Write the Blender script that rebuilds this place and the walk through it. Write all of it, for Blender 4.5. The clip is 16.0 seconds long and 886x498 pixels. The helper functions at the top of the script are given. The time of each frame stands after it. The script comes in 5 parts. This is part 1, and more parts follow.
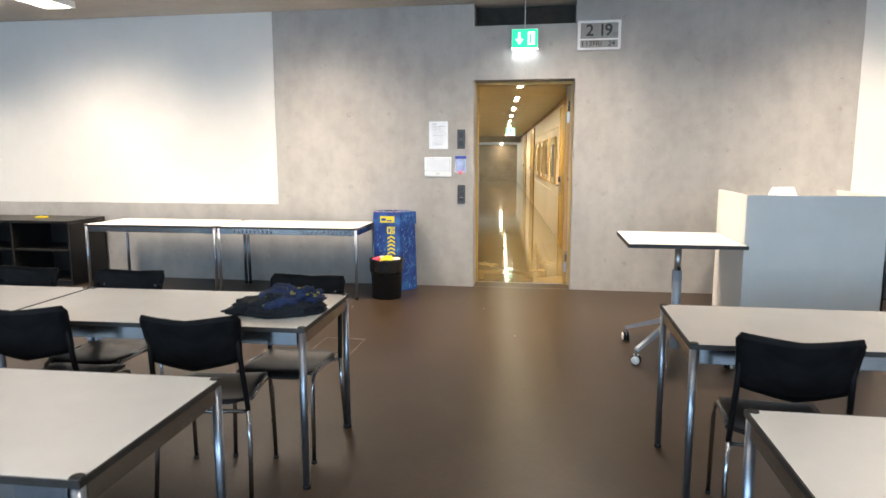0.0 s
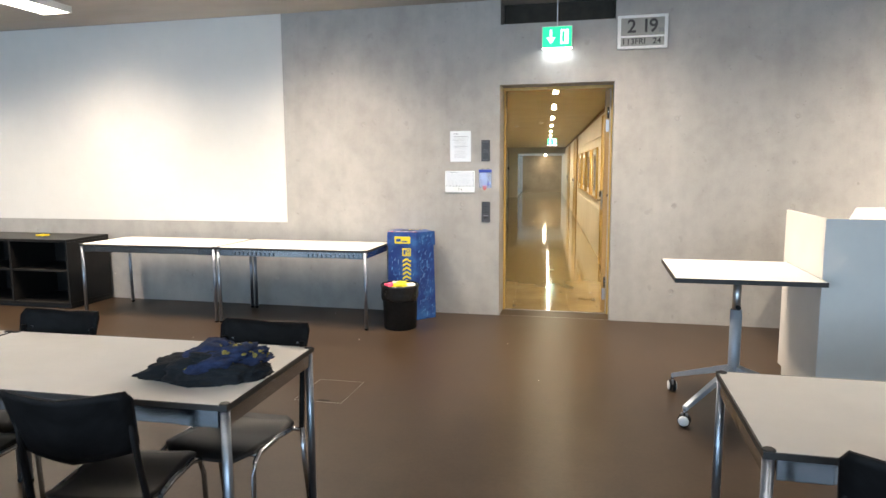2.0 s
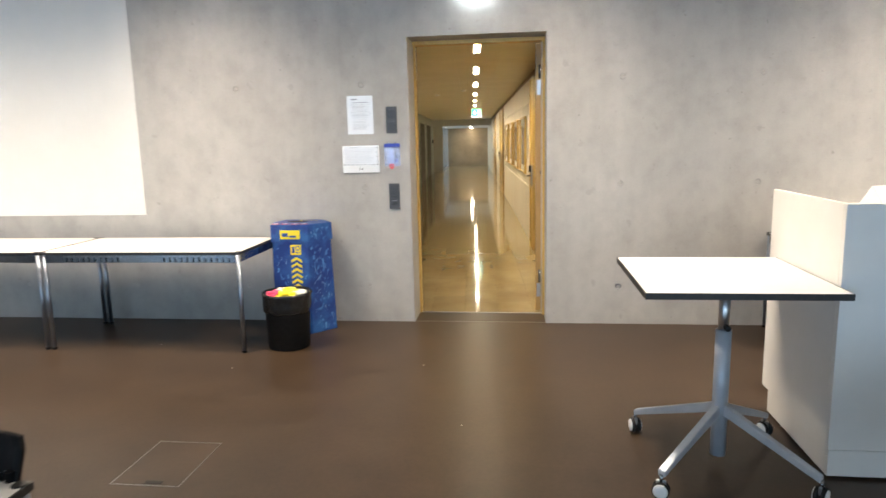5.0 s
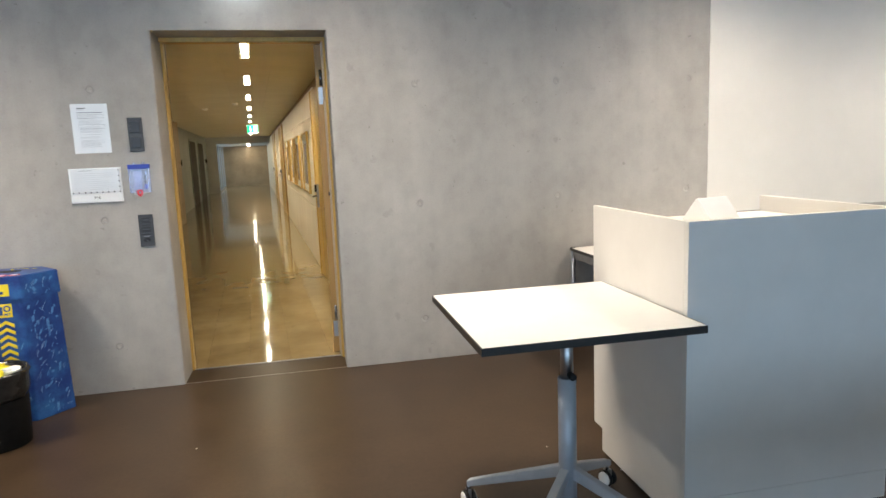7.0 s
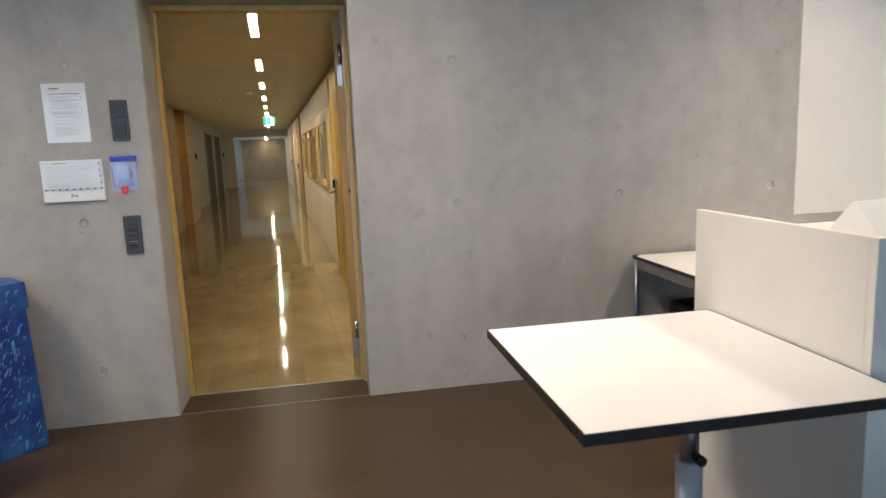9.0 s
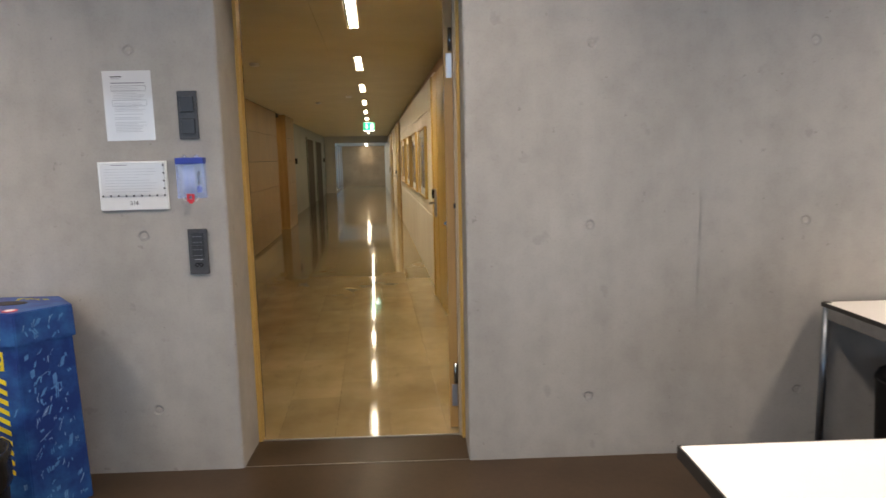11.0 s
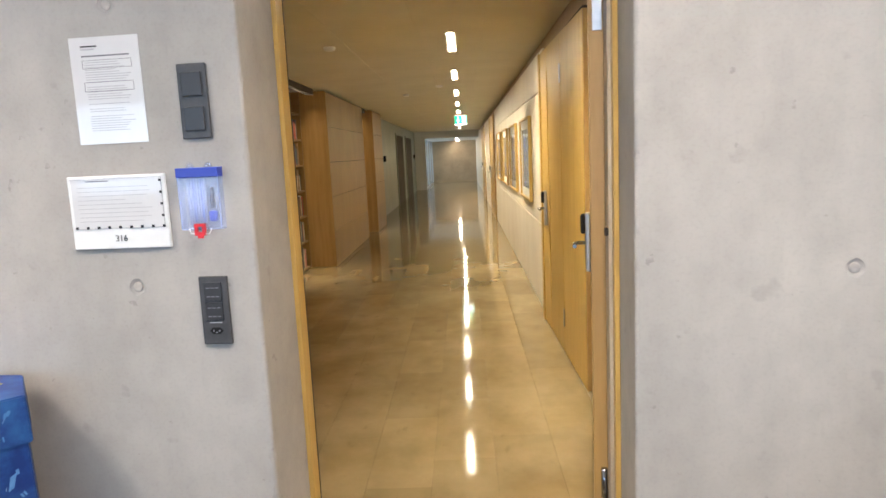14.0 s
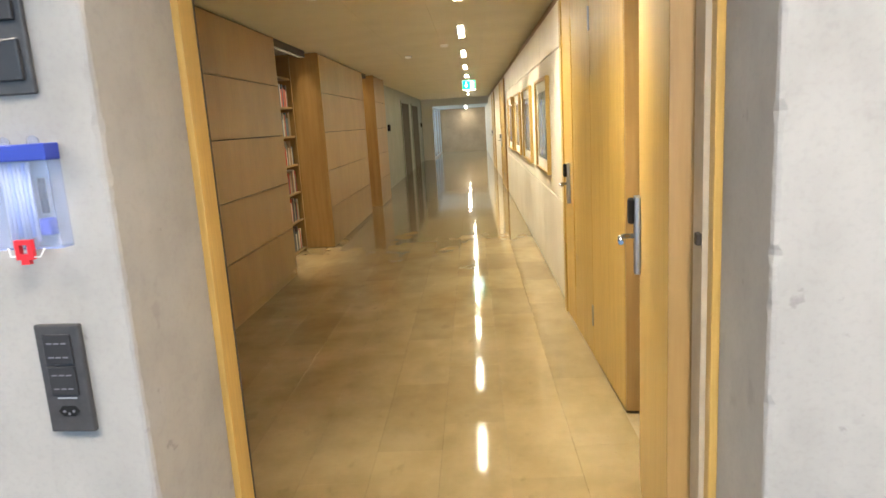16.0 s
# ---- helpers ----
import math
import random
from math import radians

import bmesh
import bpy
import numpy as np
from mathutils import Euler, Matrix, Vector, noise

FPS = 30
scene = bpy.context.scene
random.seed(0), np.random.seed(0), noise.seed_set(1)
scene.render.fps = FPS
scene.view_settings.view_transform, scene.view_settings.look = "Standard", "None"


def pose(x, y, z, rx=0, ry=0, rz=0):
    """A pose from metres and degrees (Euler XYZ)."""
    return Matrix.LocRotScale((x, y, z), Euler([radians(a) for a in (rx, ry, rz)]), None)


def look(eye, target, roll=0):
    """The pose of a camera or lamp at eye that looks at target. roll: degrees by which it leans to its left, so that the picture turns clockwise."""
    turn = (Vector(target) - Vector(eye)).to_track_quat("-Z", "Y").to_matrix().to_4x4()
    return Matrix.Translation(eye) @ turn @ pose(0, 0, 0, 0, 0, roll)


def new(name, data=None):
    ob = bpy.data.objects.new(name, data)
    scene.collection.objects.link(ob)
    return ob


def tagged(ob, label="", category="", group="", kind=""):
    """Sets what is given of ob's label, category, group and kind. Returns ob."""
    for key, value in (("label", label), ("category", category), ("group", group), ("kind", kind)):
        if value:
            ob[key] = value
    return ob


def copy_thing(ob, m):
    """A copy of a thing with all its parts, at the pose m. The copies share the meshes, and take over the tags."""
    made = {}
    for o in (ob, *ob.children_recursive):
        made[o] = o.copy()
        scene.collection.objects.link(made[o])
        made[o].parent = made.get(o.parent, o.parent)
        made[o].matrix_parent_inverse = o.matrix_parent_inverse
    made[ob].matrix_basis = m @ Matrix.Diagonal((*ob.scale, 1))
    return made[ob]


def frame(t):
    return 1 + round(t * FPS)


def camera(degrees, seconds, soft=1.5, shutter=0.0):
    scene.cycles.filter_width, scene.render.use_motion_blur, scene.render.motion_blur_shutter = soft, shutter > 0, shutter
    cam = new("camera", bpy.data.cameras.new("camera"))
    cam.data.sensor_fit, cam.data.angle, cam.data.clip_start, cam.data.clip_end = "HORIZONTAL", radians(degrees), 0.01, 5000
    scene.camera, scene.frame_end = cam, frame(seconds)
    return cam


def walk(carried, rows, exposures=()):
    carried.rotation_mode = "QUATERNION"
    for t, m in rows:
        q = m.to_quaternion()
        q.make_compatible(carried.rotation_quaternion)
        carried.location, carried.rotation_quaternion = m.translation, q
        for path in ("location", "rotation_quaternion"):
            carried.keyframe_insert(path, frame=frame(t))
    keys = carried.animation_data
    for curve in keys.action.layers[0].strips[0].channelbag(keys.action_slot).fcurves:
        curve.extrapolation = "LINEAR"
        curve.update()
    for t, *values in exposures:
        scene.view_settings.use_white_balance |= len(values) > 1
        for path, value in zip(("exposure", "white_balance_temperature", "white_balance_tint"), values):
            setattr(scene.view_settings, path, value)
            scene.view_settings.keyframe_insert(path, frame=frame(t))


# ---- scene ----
cam = camera(68.4, 16.0, soft=1.5, shutter=0.4)
PATH = [
    (0, (0.309, -0.538, 1.485), (-0.003, 1.417, 1.201), -0.1),
    (0.5, (0.323, -0.333, 1.488), (-0.005, 1.624, 1.241), -0.9),
    (1, (0.358, -0.151, 1.505), (0.076, 1.811, 1.236), -1.5),
    (1.5, (0.4, 0.049, 1.498), (0.011, 1.995, 1.255), -1.1),
    (2, (0.425, 0.262, 1.507), (-0.026, 2.194, 1.257), -0.3),
    (2.5, (0.444, 0.46, 1.487), (-0.02, 2.383, 1.19), -1.3),
    (3, (0.443, 0.679, 1.493), (-0.012, 2.611, 1.25), -0.7),
    (3.2, (0.427, 0.756, 1.507), (-0.01, 2.691, 1.254), -0.9),
    (5.3, (0.379, 1.638, 1.494), (0.249, 3.605, 1.161), -1.3),
    (5.5, (0.371, 1.715, 1.485), (0.341, 3.689, 1.163), -1.2),
    (6, (0.333, 1.893, 1.461), (0.449, 3.847, 1.049), -3.1),
    (6.5, (0.377, 2.089, 1.47), (0.733, 4.031, 1.15), -2.0),
    (7, (0.377, 2.26, 1.491), (0.776, 4.197, 1.191), -2.3),
    (7.5, (0.373, 2.434, 1.486), (0.812, 4.359, 1.164), 1.1),
    (8, (0.376, 2.648, 1.479), (0.793, 4.582, 1.185), -3.1),
    (8.2, (0.383, 2.71, 1.478), (0.79, 4.643, 1.165), -3.5),
    (10.5, (0.396, 3.59, 1.452), (0.56, 5.56, 1.151), 1.1),
    (11, (0.374, 3.767, 1.458), (0.437, 5.747, 1.178), -1.2),
    (11.5, (0.346, 3.963, 1.461), (0.297, 5.943, 1.183), -0.4),
    (12, (0.342, 4.173, 1.469), (0.237, 6.151, 1.196), -1.7),
    (12.5, (0.321, 4.337, 1.456), (0.163, 6.303, 1.123), -1.7),
    (13, (0.277, 4.53, 1.482), (0.157, 6.507, 1.201), -1.7),
    (13.5, (0.249, 4.708, 1.473), (0.101, 6.676, 1.147), -3.0),
    (14, (0.242, 4.926, 1.484), (0.028, 6.893, 1.195), -2.7),
    (14.5, (0.238, 5.126, 1.476), (-0.011, 7.082, 1.146), -1.4),
    (15, (0.228, 5.318, 1.471), (-0.003, 7.274, 1.124), -2.2),
    (15.5, (0.202, 5.522, 1.486), (-0.021, 7.48, 1.146), -2.8),
    (16, (0.195, 5.705, 1.471), (-0.053, 7.653, 1.091), -3.5),
]

# seconds, stops, kelvin, tint
EXPOSURES = [(0.0, -0.01, 6650, 10.5), (3.0, -0.01, 6650, 10.5), (5.5, -0.15, 6480, 10), (6.0, -0.2, 6450, 10), (7.0, -0.47, 6350, 9), (8.0, -0.66, 6300, 9),
             (10.5, -1.04, 6430, 15), (11.0, -0.88, 6430, 14), (11.5, -0.59, 6400, 13), (12.0, -0.32, 6350, 13), (12.5, -0.10, 6320, 13), (13.0, -0.05, 6300, 13),
             (14.5, 0.1, 6180, 12), (15.5, 0.26, 6050, 9), (16.0, 0.31, 6050, 9)]
walk(cam, [(t, look(eye, target, roll)) for t, eye, target, roll in PATH], EXPOSURES)

# ---- world and large lights ----
world = bpy.data.worlds.new("world")
scene.world = world
world.use_nodes = True
wn = world.node_tree
sky = wn.nodes.new("ShaderNodeTexSky")
sky.sky_type, sky.sun_disc = "NISHITA", False
sky.sun_elevation, sky.sun_rotation = radians(28), radians(150)
wn.links.new(sky.outputs[0], wn.nodes["Background"].inputs[0])
wn.nodes["Background"].inputs[1].default_value = 0.1


def area_lamp(name, m, sx, sy, watts, colour):
    data = bpy.data.lights.new(name, "AREA")
    data.shape, data.size, data.size_y, data.energy, data.color = "RECTANGLE", sx, sy, watts, colour
    ob = new(name, data)
    ob.matrix_world = m
    return tagged(ob, kind="structure")


WALL_Y = 6.745                       # face of the concrete wall with the door
CEIL = 3.1
WEST, EAST, SOUTH = -10.2, 6.4, -5.6
DAY = (0.49, 0.735, 1.0)
area_lamp("window_daylight", look((-2.1, SOUTH - 0.05, 1.9), (-2.1, 0, 1.7)), 15.2, 2.0, 690, DAY)

# the corridor turns a little off the room's axis
CORR = Matrix.Translation((0.7496, 7.2, 0)) @ Matrix.Rotation(math.atan(0.072), 4, "Z")
area_lamp("corridor_daylight", CORR @ look((-2.42, 28.7, 1.1), (0, 28.7, 1.0)), 6.2, 1.95, 50, (0.46, 0.78, 1.0))


# ---- materials ----
def mat(name, colour, rough=0.5, metal=0.0, colour2=None, scale=8.0, stretch=(1, 1, 1), bump=0.0, fine=60.0,
        rough_var=0.0, spread=(0.35, 0.65), emit=None, per_piece=0.0, coat=0.0, spec=None, trans=0.0, ior=1.45, alpha=1.0, placed=False):
    m = bpy.data.materials.new(name)
    m.use_nodes = True
    t = m.node_tree
    b = t.nodes["Principled BSDF"]
    b.inputs["Base Color"].default_value = (*colour, 1)
    b.inputs["Roughness"].default_value = rough
    b.inputs["Metallic"].default_value = metal
    b.inputs["IOR"].default_value = ior
    b.inputs["Transmission Weight"].default_value = trans
    b.inputs["Alpha"].default_value = alpha
    b.inputs["Coat Weight"].default_value = coat
    if spec is not None:
        b.inputs["Specular IOR Level"].default_value = spec
    if emit:
        b.inputs["Emission Color"].default_value = (*emit[0], 1)
        b.inputs["Emission Strength"].default_value = emit[1]
    tc = t.nodes.new("ShaderNodeTexCoord")
    mp = t.nodes.new("ShaderNodeMapping")
    mp.inputs["Scale"].default_value = stretch
    t.links.new(t.nodes.new("ShaderNodeNewGeometry").outputs["Position"] if placed else tc.outputs["Object"], mp.inputs["Vector"])
    if colour2:
        n1 = t.nodes.new("ShaderNodeTexNoise")
        n1.inputs["Scale"].default_value, n1.inputs["Detail"].default_value = scale, 8
        n1.inputs["Roughness"].default_value = 0.62
        t.links.new(mp.outputs[0], n1.inputs["Vector"])
        ramp = t.nodes.new("ShaderNodeValToRGB")
        ramp.color_ramp.elements[0].position, ramp.color_ramp.elements[1].position = spread
        ramp.color_ramp.elements[0].color, ramp.color_ramp.elements[1].color = (*colour, 1), (*colour2, 1)
        t.links.new(n1.outputs[0], ramp.inputs[0])
        out = ramp.outputs[0]
        if per_piece:
            info = t.nodes.new("ShaderNodeObjectInfo")
            hsv = t.nodes.new("ShaderNodeHueSaturation")
            mr = t.nodes.new("ShaderNodeMapRange")
            mr.inputs["To Min"].default_value, mr.inputs["To Max"].default_value = 1 - per_piece, 1 + per_piece
            t.links.new(info.outputs["Random"], mr.inputs["Value"])
            t.links.new(mr.outputs[0], hsv.inputs["Value"])
            t.links.new(out, hsv.inputs["Color"])
            out = hsv.outputs[0]
        t.links.new(out, b.inputs["Base Color"])
        if rough_var:
            mr2 = t.nodes.new("ShaderNodeMapRange")
            mr2.inputs["To Min"].default_value, mr2.inputs["To Max"].default_value = rough - rough_var, rough + rough_var
            t.links.new(n1.outputs[0], mr2.inputs["Value"])
            t.links.new(mr2.outputs[0], b.inputs["Roughness"])
    if bump:
        n2 = t.nodes.new("ShaderNodeTexNoise")
        n2.inputs["Scale"].default_value, n2.inputs["Detail"].default_value = fine, 4
        t.links.new(mp.outputs[0], n2.inputs["Vector"])
        bp = t.nodes.new("ShaderNodeBump")
        bp.inputs["Strength"].default_value, bp.inputs["Distance"].default_value = bump, 0.004
        t.links.new(n2.outputs[0], bp.inputs["Height"])
        t.links.new(bp.outputs[0], b.inputs["Normal"])
    return m


def layered(m, kind, scale, stretch, low, high, amount, detail=6.0, placed=False):
    """Multiplies one more layer of tone, from a noise texture, over a material's colour."""
    t = m.node_tree
    b = t.nodes["Principled BSDF"]
    link = b.inputs["Base Color"].links[0]
    source = link.from_socket
    tc = t.nodes.new("ShaderNodeTexCoord")
    mp = t.nodes.new("ShaderNodeMapping")
    mp.inputs["Scale"].default_value = stretch
    t.links.new(t.nodes.new("ShaderNodeNewGeometry").outputs["Position"] if placed else tc.outputs["Object"], mp.inputs["Vector"])
    if kind == "noise":
        n = t.nodes.new("ShaderNodeTexNoise")
        n.inputs["Detail"].default_value = detail
    else:
        n = t.nodes.new("ShaderNodeTexVoronoi")
    n.inputs["Scale"].default_value = scale
    t.links.new(mp.outputs[0], n.inputs["Vector"])
    ramp = t.nodes.new("ShaderNodeValToRGB")
    ramp.color_ramp.elements[0].position, ramp.color_ramp.elements[1].position = low, high
    d = 1 - amount
    ramp.color_ramp.elements[0].color, ramp.color_ramp.elements[1].color = (d, d, d, 1), (1, 1, 1, 1)
    t.links.new(n.outputs[0], ramp.inputs[0])
    mix = t.nodes.new("ShaderNodeMix")
    mix.data_type, mix.blend_type = "RGBA", "MULTIPLY"
    mix.inputs[0].default_value = 1.0
    t.links.new(source, mix.inputs[6])
    t.links.new(ramp.outputs[0], mix.inputs[7])
    t.links.new(mix.outputs[2], b.inputs["Base Color"])
    return m


concrete = mat("concrete", (0.385, 0.372, 0.350), 0.72, colour2=(0.455, 0.442, 0.418), scale=0.8, stretch=(1, 1, 0.8), bump=0.14, fine=38, spread=(0.3, 0.7), placed=True)
layered(concrete, "noise", 2.3, (1.2, 1.2, 0.7), 0.36, 0.58, 0.10, placed=True)
layered(concrete, "noise", 5.5, (1, 1, 0.8), 0.36, 0.56, 0.085, placed=True)
layered(concrete, "noise", 14, (1, 1, 0.9), 0.34, 0.55, 0.05, placed=True)
layered(concrete, "noise", 9, (1, 1, 0.05), 0.34, 0.50, 0.035, placed=True)
layered(concrete, "noise", 8, (1, 1, 1), 0.29, 0.345, 0.13, detail=12, placed=True)
layered(concrete, "noise", 21, (1, 1, 1), 0.255, 0.30, 0.22, detail=10, placed=True)
layered(concrete, "voronoi", 4.1, (1, 1, 1), 0.010, 0.024, 0.40, placed=True)
layered(concrete, "voronoi", 13, (1, 1, 1), 0.025, 0.055, 0.13, placed=True)
layered(concrete, "noise", 90, (1, 1, 1), 0.34, 0.5, 0.05, placed=True)
concrete_ceiling = mat("concrete_ceiling", (0.40, 0.38, 0.35), 0.8, colour2=(0.50, 0.48, 0.45), scale=1.3, stretch=(0.4, 1, 1), bump=0.1, fine=40)
plug_grey = mat("plug_grey", (0.36, 0.345, 0.32), 0.8, colour2=(0.45, 0.43, 0.40), scale=40, bump=0.2, fine=200)
white_paint = mat("white_paint", (0.70, 0.69, 0.66), 0.6, colour2=(0.74, 0.73, 0.70), scale=2.0, bump=0.05, fine=120)
lino = mat("brown_floor", (0.040, 0.0255, 0.0152), 0.34, colour2=(0.058, 0.038, 0.0235), scale=3.0, spec=0.32, rough_var=0.05, bump=0.03, fine=160)
layered(lino, "noise", 40, (1, 1, 1), 0.3, 0.6, 0.16)
layered(lino, "noise", 0.8, (1, 1, 1), 0.35, 0.6, 0.10)
laminate = mat("white_laminate", (0.75, 0.725, 0.69), 0.34, colour2=(0.79, 0.765, 0.73), scale=5, bump=0.015, fine=300)
laminate_bright = mat("bright_laminate", (0.82, 0.81, 0.79), 0.35, colour2=(0.85, 0.84, 0.82), scale=5, bump=0.01, fine=300)
black_edge = mat("black_edge", (0.02, 0.019, 0.018), 0.45, colour2=(0.03, 0.028, 0.026), scale=30)
# chrome is tinted blue for the window that the legs reflect
chrome = mat("chrome", (0.30, 0.325, 0.36), 0.17, 1.0, colour2=(0.36, 0.385, 0.42), scale=20, rough_var=0.05)
leg_steel = mat("leg_steel", (0.25, 0.285, 0.34), 0.3, 0.95, colour2=(0.30, 0.335, 0.39), scale=20, rough_var=0.05)
pale_strip = mat("pale_strip", (0.40, 0.335, 0.235), 0.5, colour2=(0.46, 0.39, 0.28), scale=20)
grey_metal = mat("grey_metal", (0.42, 0.43, 0.44), 0.35, 1.0, colour2=(0.50, 0.50, 0.51), scale=20, rough_var=0.06)
rail_dark = mat("rail_steel", (0.36, 0.365, 0.375), 0.2, 1.0, colour2=(0.42, 0.425, 0.435), scale=20)
silver_paint = mat("silver_paint", (0.40, 0.45, 0.51), 0.42, 0.3, colour2=(0.45, 0.50, 0.56), scale=20)
black_ply = mat("black_shell", (0.004, 0.004, 0.0045), 0.62, spec=0.16, colour2=(0.008, 0.008, 0.009), scale=12, stretch=(1, 6, 1), bump=0.03, fine=150)
black_seat = mat("black_seat", (0.006, 0.006, 0.0065), 0.42, spec=0.33, colour2=(0.011, 0.011, 0.012), scale=12, bump=0.02, fine=150)
black_rubber = mat("black_rubber", (0.009, 0.009, 0.009), 0.6, spec=0.3, colour2=(0.015, 0.015, 0.015), scale=30)
desk_white = mat("desk_white", (0.72, 0.70, 0.66), 0.45, colour2=(0.77, 0.75, 0.71), scale=3, bump=0.02, fine=200)
dark_shelf = mat("dark_shelf", (0.011, 0.010, 0.010), 0.42, spec=0.35, colour2=(0.018, 0.017, 0.016), scale=6, stretch=(0.3, 1, 1))
oak = mat("oak", (0.49, 0.305, 0.070), 0.36, colour2=(0.59, 0.39, 0.115), scale=3.2, stretch=(6, 6, 0.35), bump=0.04, fine=40, spread=(0.3, 0.7), per_piece=0.05)
layered(oak, "noise", 22, (7, 7, 0.25), 0.3, 0.6, 0.16)
# oak of the left side, darkened: part of that side's shade is in the colour
oak_panel_dim = mat("oak_panel_dim", (0.240, 0.142, 0.045), 0.42, colour2=(0.305, 0.190, 0.066), scale=3.0, stretch=(1.2, 1.2, 0.4), bump=0.04, fine=60, spread=(0.3, 0.7), per_piece=0.05)
layered(oak_panel_dim, "noise", 18, (6, 6, 0.3), 0.3, 0.6, 0.12)
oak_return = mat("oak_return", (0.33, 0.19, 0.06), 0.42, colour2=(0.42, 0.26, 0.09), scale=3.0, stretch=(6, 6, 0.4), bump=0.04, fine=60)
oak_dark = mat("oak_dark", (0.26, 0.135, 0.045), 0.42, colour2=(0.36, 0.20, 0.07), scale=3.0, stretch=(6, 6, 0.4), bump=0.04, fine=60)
limestone = mat("limestone", (0.235, 0.172, 0.080), 0.075, colour2=(0.335, 0.260, 0.142), scale=1.6, spec=0.5, rough_var=0.02, spread=(0.3, 0.7), per_piece=0.085, placed=True)
layered(limestone, "noise", 4.5, (1, 0.7, 1), 0.34, 0.52, 0.12, placed=True)
layered(limestone, "noise", 9, (1, 0.6, 1), 0.27, 0.35, 0.16, detail=10, placed=True)
layered(limestone, "noise", 45, (1, 1, 1), 0.26, 0.36, 0.12, placed=True)
grout = mat("grout", (0.23, 0.17, 0.085), 0.5, colour2=(0.28, 0.21, 0.112), scale=30)
cream_panel = mat("cream_panel", (0.72, 0.65, 0.54), 0.55, colour2=(0.79, 0.73, 0.62), scale=2.0, stretch=(1, 1, 0.6), bump=0.06, fine=50, per_piece=0.03)
corridor_ceiling = mat("corridor_ceiling", (0.61, 0.575, 0.475), 0.7, colour2=(0.66, 0.625, 0.525), scale=2.0, bump=0.03, fine=80)
grey_green = mat("grey_green_paint", (0.19, 0.21, 0.175), 0.5, colour2=(0.23, 0.245, 0.21), scale=2.0)
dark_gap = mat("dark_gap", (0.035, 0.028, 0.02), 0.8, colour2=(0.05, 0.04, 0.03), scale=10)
paper = mat("paper", (0.80, 0.80, 0.79), 0.6, colour2=(0.84, 0.84, 0.83), scale=6)
sleeve = mat("glossy_sleeve", (0.62, 0.625, 0.635), 0.35, colour2=(0.67, 0.67, 0.675), scale=6, coat=1.0)
sleeve.node_tree.nodes["Principled BSDF"].inputs["Coat Roughness"].default_value = 0.05
ink = mat("ink", (0.42, 0.42, 0.44), 0.7)
ink_mid = mat("grey_ink", (0.18, 0.18, 0.20), 0.7)
ink_dark = mat("dark_ink", (0.012, 0.012, 0.014), 0.6)
switch_grey = mat("switch_grey", (0.045, 0.045, 0.048), 0.4, colour2=(0.06, 0.06, 0.063), scale=40)
switch_dark = mat("switch_dark", (0.03, 0.03, 0.033), 0.35)
plastic_clear = mat("clear_plastic", (0.72, 0.78, 0.95), 0.12, trans=0.9, ior=1.3)
plastic_blue = mat("blue_plastic", (0.03, 0.055, 0.38), 0.35)
pen_grey = mat("pale_grey_plastic", (0.46, 0.48, 0.58), 0.3)
pen_pale = mat("pale_blue_plastic", (0.34, 0.40, 0.68), 0.3)
plastic_red = mat("red_plastic", (0.65, 0.02, 0.03), 0.35)
plastic_white = mat("white_plastic", (0.75, 0.76, 0.76), 0.35, colour2=(0.78, 0.79, 0.79), scale=20)
lcd = mat("lcd", (0.25, 0.26, 0.245), 0.25, colour2=(0.29, 0.30, 0.28), scale=8)
sign_green = mat("sign_green", (0.0, 0.35, 0.16), 0.4, emit=((0.01, 0.62, 0.28), 1.6))
sign_white = mat("sign_white", (0.8, 0.85, 0.82), 0.4, emit=((0.85, 1.0, 0.92), 2.2))
sign_glow = mat("sign_lamp", (0.8, 0.85, 0.85), 0.4, emit=((0.85, 0.95, 1.0), 60.0))
lamp_room = mat("room_lamp_glow", (0.9, 0.9, 0.88), 0.4, emit=((1.0, 0.90, 0.78), 6.0))
lamp_corr = mat("corridor_lamp_glow", (0.9, 0.88, 0.8), 0.4, emit=((1.0, 0.88, 0.64), 70.0))
lamp_end = mat("end_lamp_glow", (0.9, 0.88, 0.8), 0.4, emit=((1.0, 0.87, 0.64), 85.0))
end_wall = mat("end_wall_stone", (0.27, 0.205, 0.135), 0.6, colour2=(0.36, 0.28, 0.19), scale=1.5, bump=0.05, fine=60)
box_blue = mat("blue_cardboard", (0.010, 0.035, 0.19), 0.42, colour2=(0.035, 0.15, 0.40), scale=7, spread=(0.44, 0.74))
label_yellow = mat("yellow_print", (0.80, 0.62, 0.02), 0.45, colour2=(0.84, 0.66, 0.03), scale=10)
box_mid = mat("mid_print", (0.07, 0.20, 0.48), 0.45, colour2=(0.13, 0.30, 0.58), scale=30)
box_flake = mat("pale_print", (0.20, 0.35, 0.64), 0.45, colour2=(0.42, 0.58, 0.80), scale=30)
bag_black = mat("bin_liner", (0.012, 0.012, 0.012), 0.25, colour2=(0.02, 0.02, 0.02), scale=20, bump=0.3, fine=35)
rubbish_yellow = mat("yellow_wrapper", (0.8, 0.70, 0.02), 0.4)
rubbish_pink = mat("pink_wrapper", (0.8, 0.06, 0.16), 0.4)
cloth_dark = mat("dark_cloth", (0.006, 0.008, 0.011), 0.9, colour2=(0.013, 0.017, 0.022), scale=20, bump=0.3, fine=140)
cloth_blue = mat("patterned_cloth", (0.008, 0.015, 0.045), 0.85, colour2=(0.020, 0.038, 0.11), scale=20, bump=0.3, fine=140)
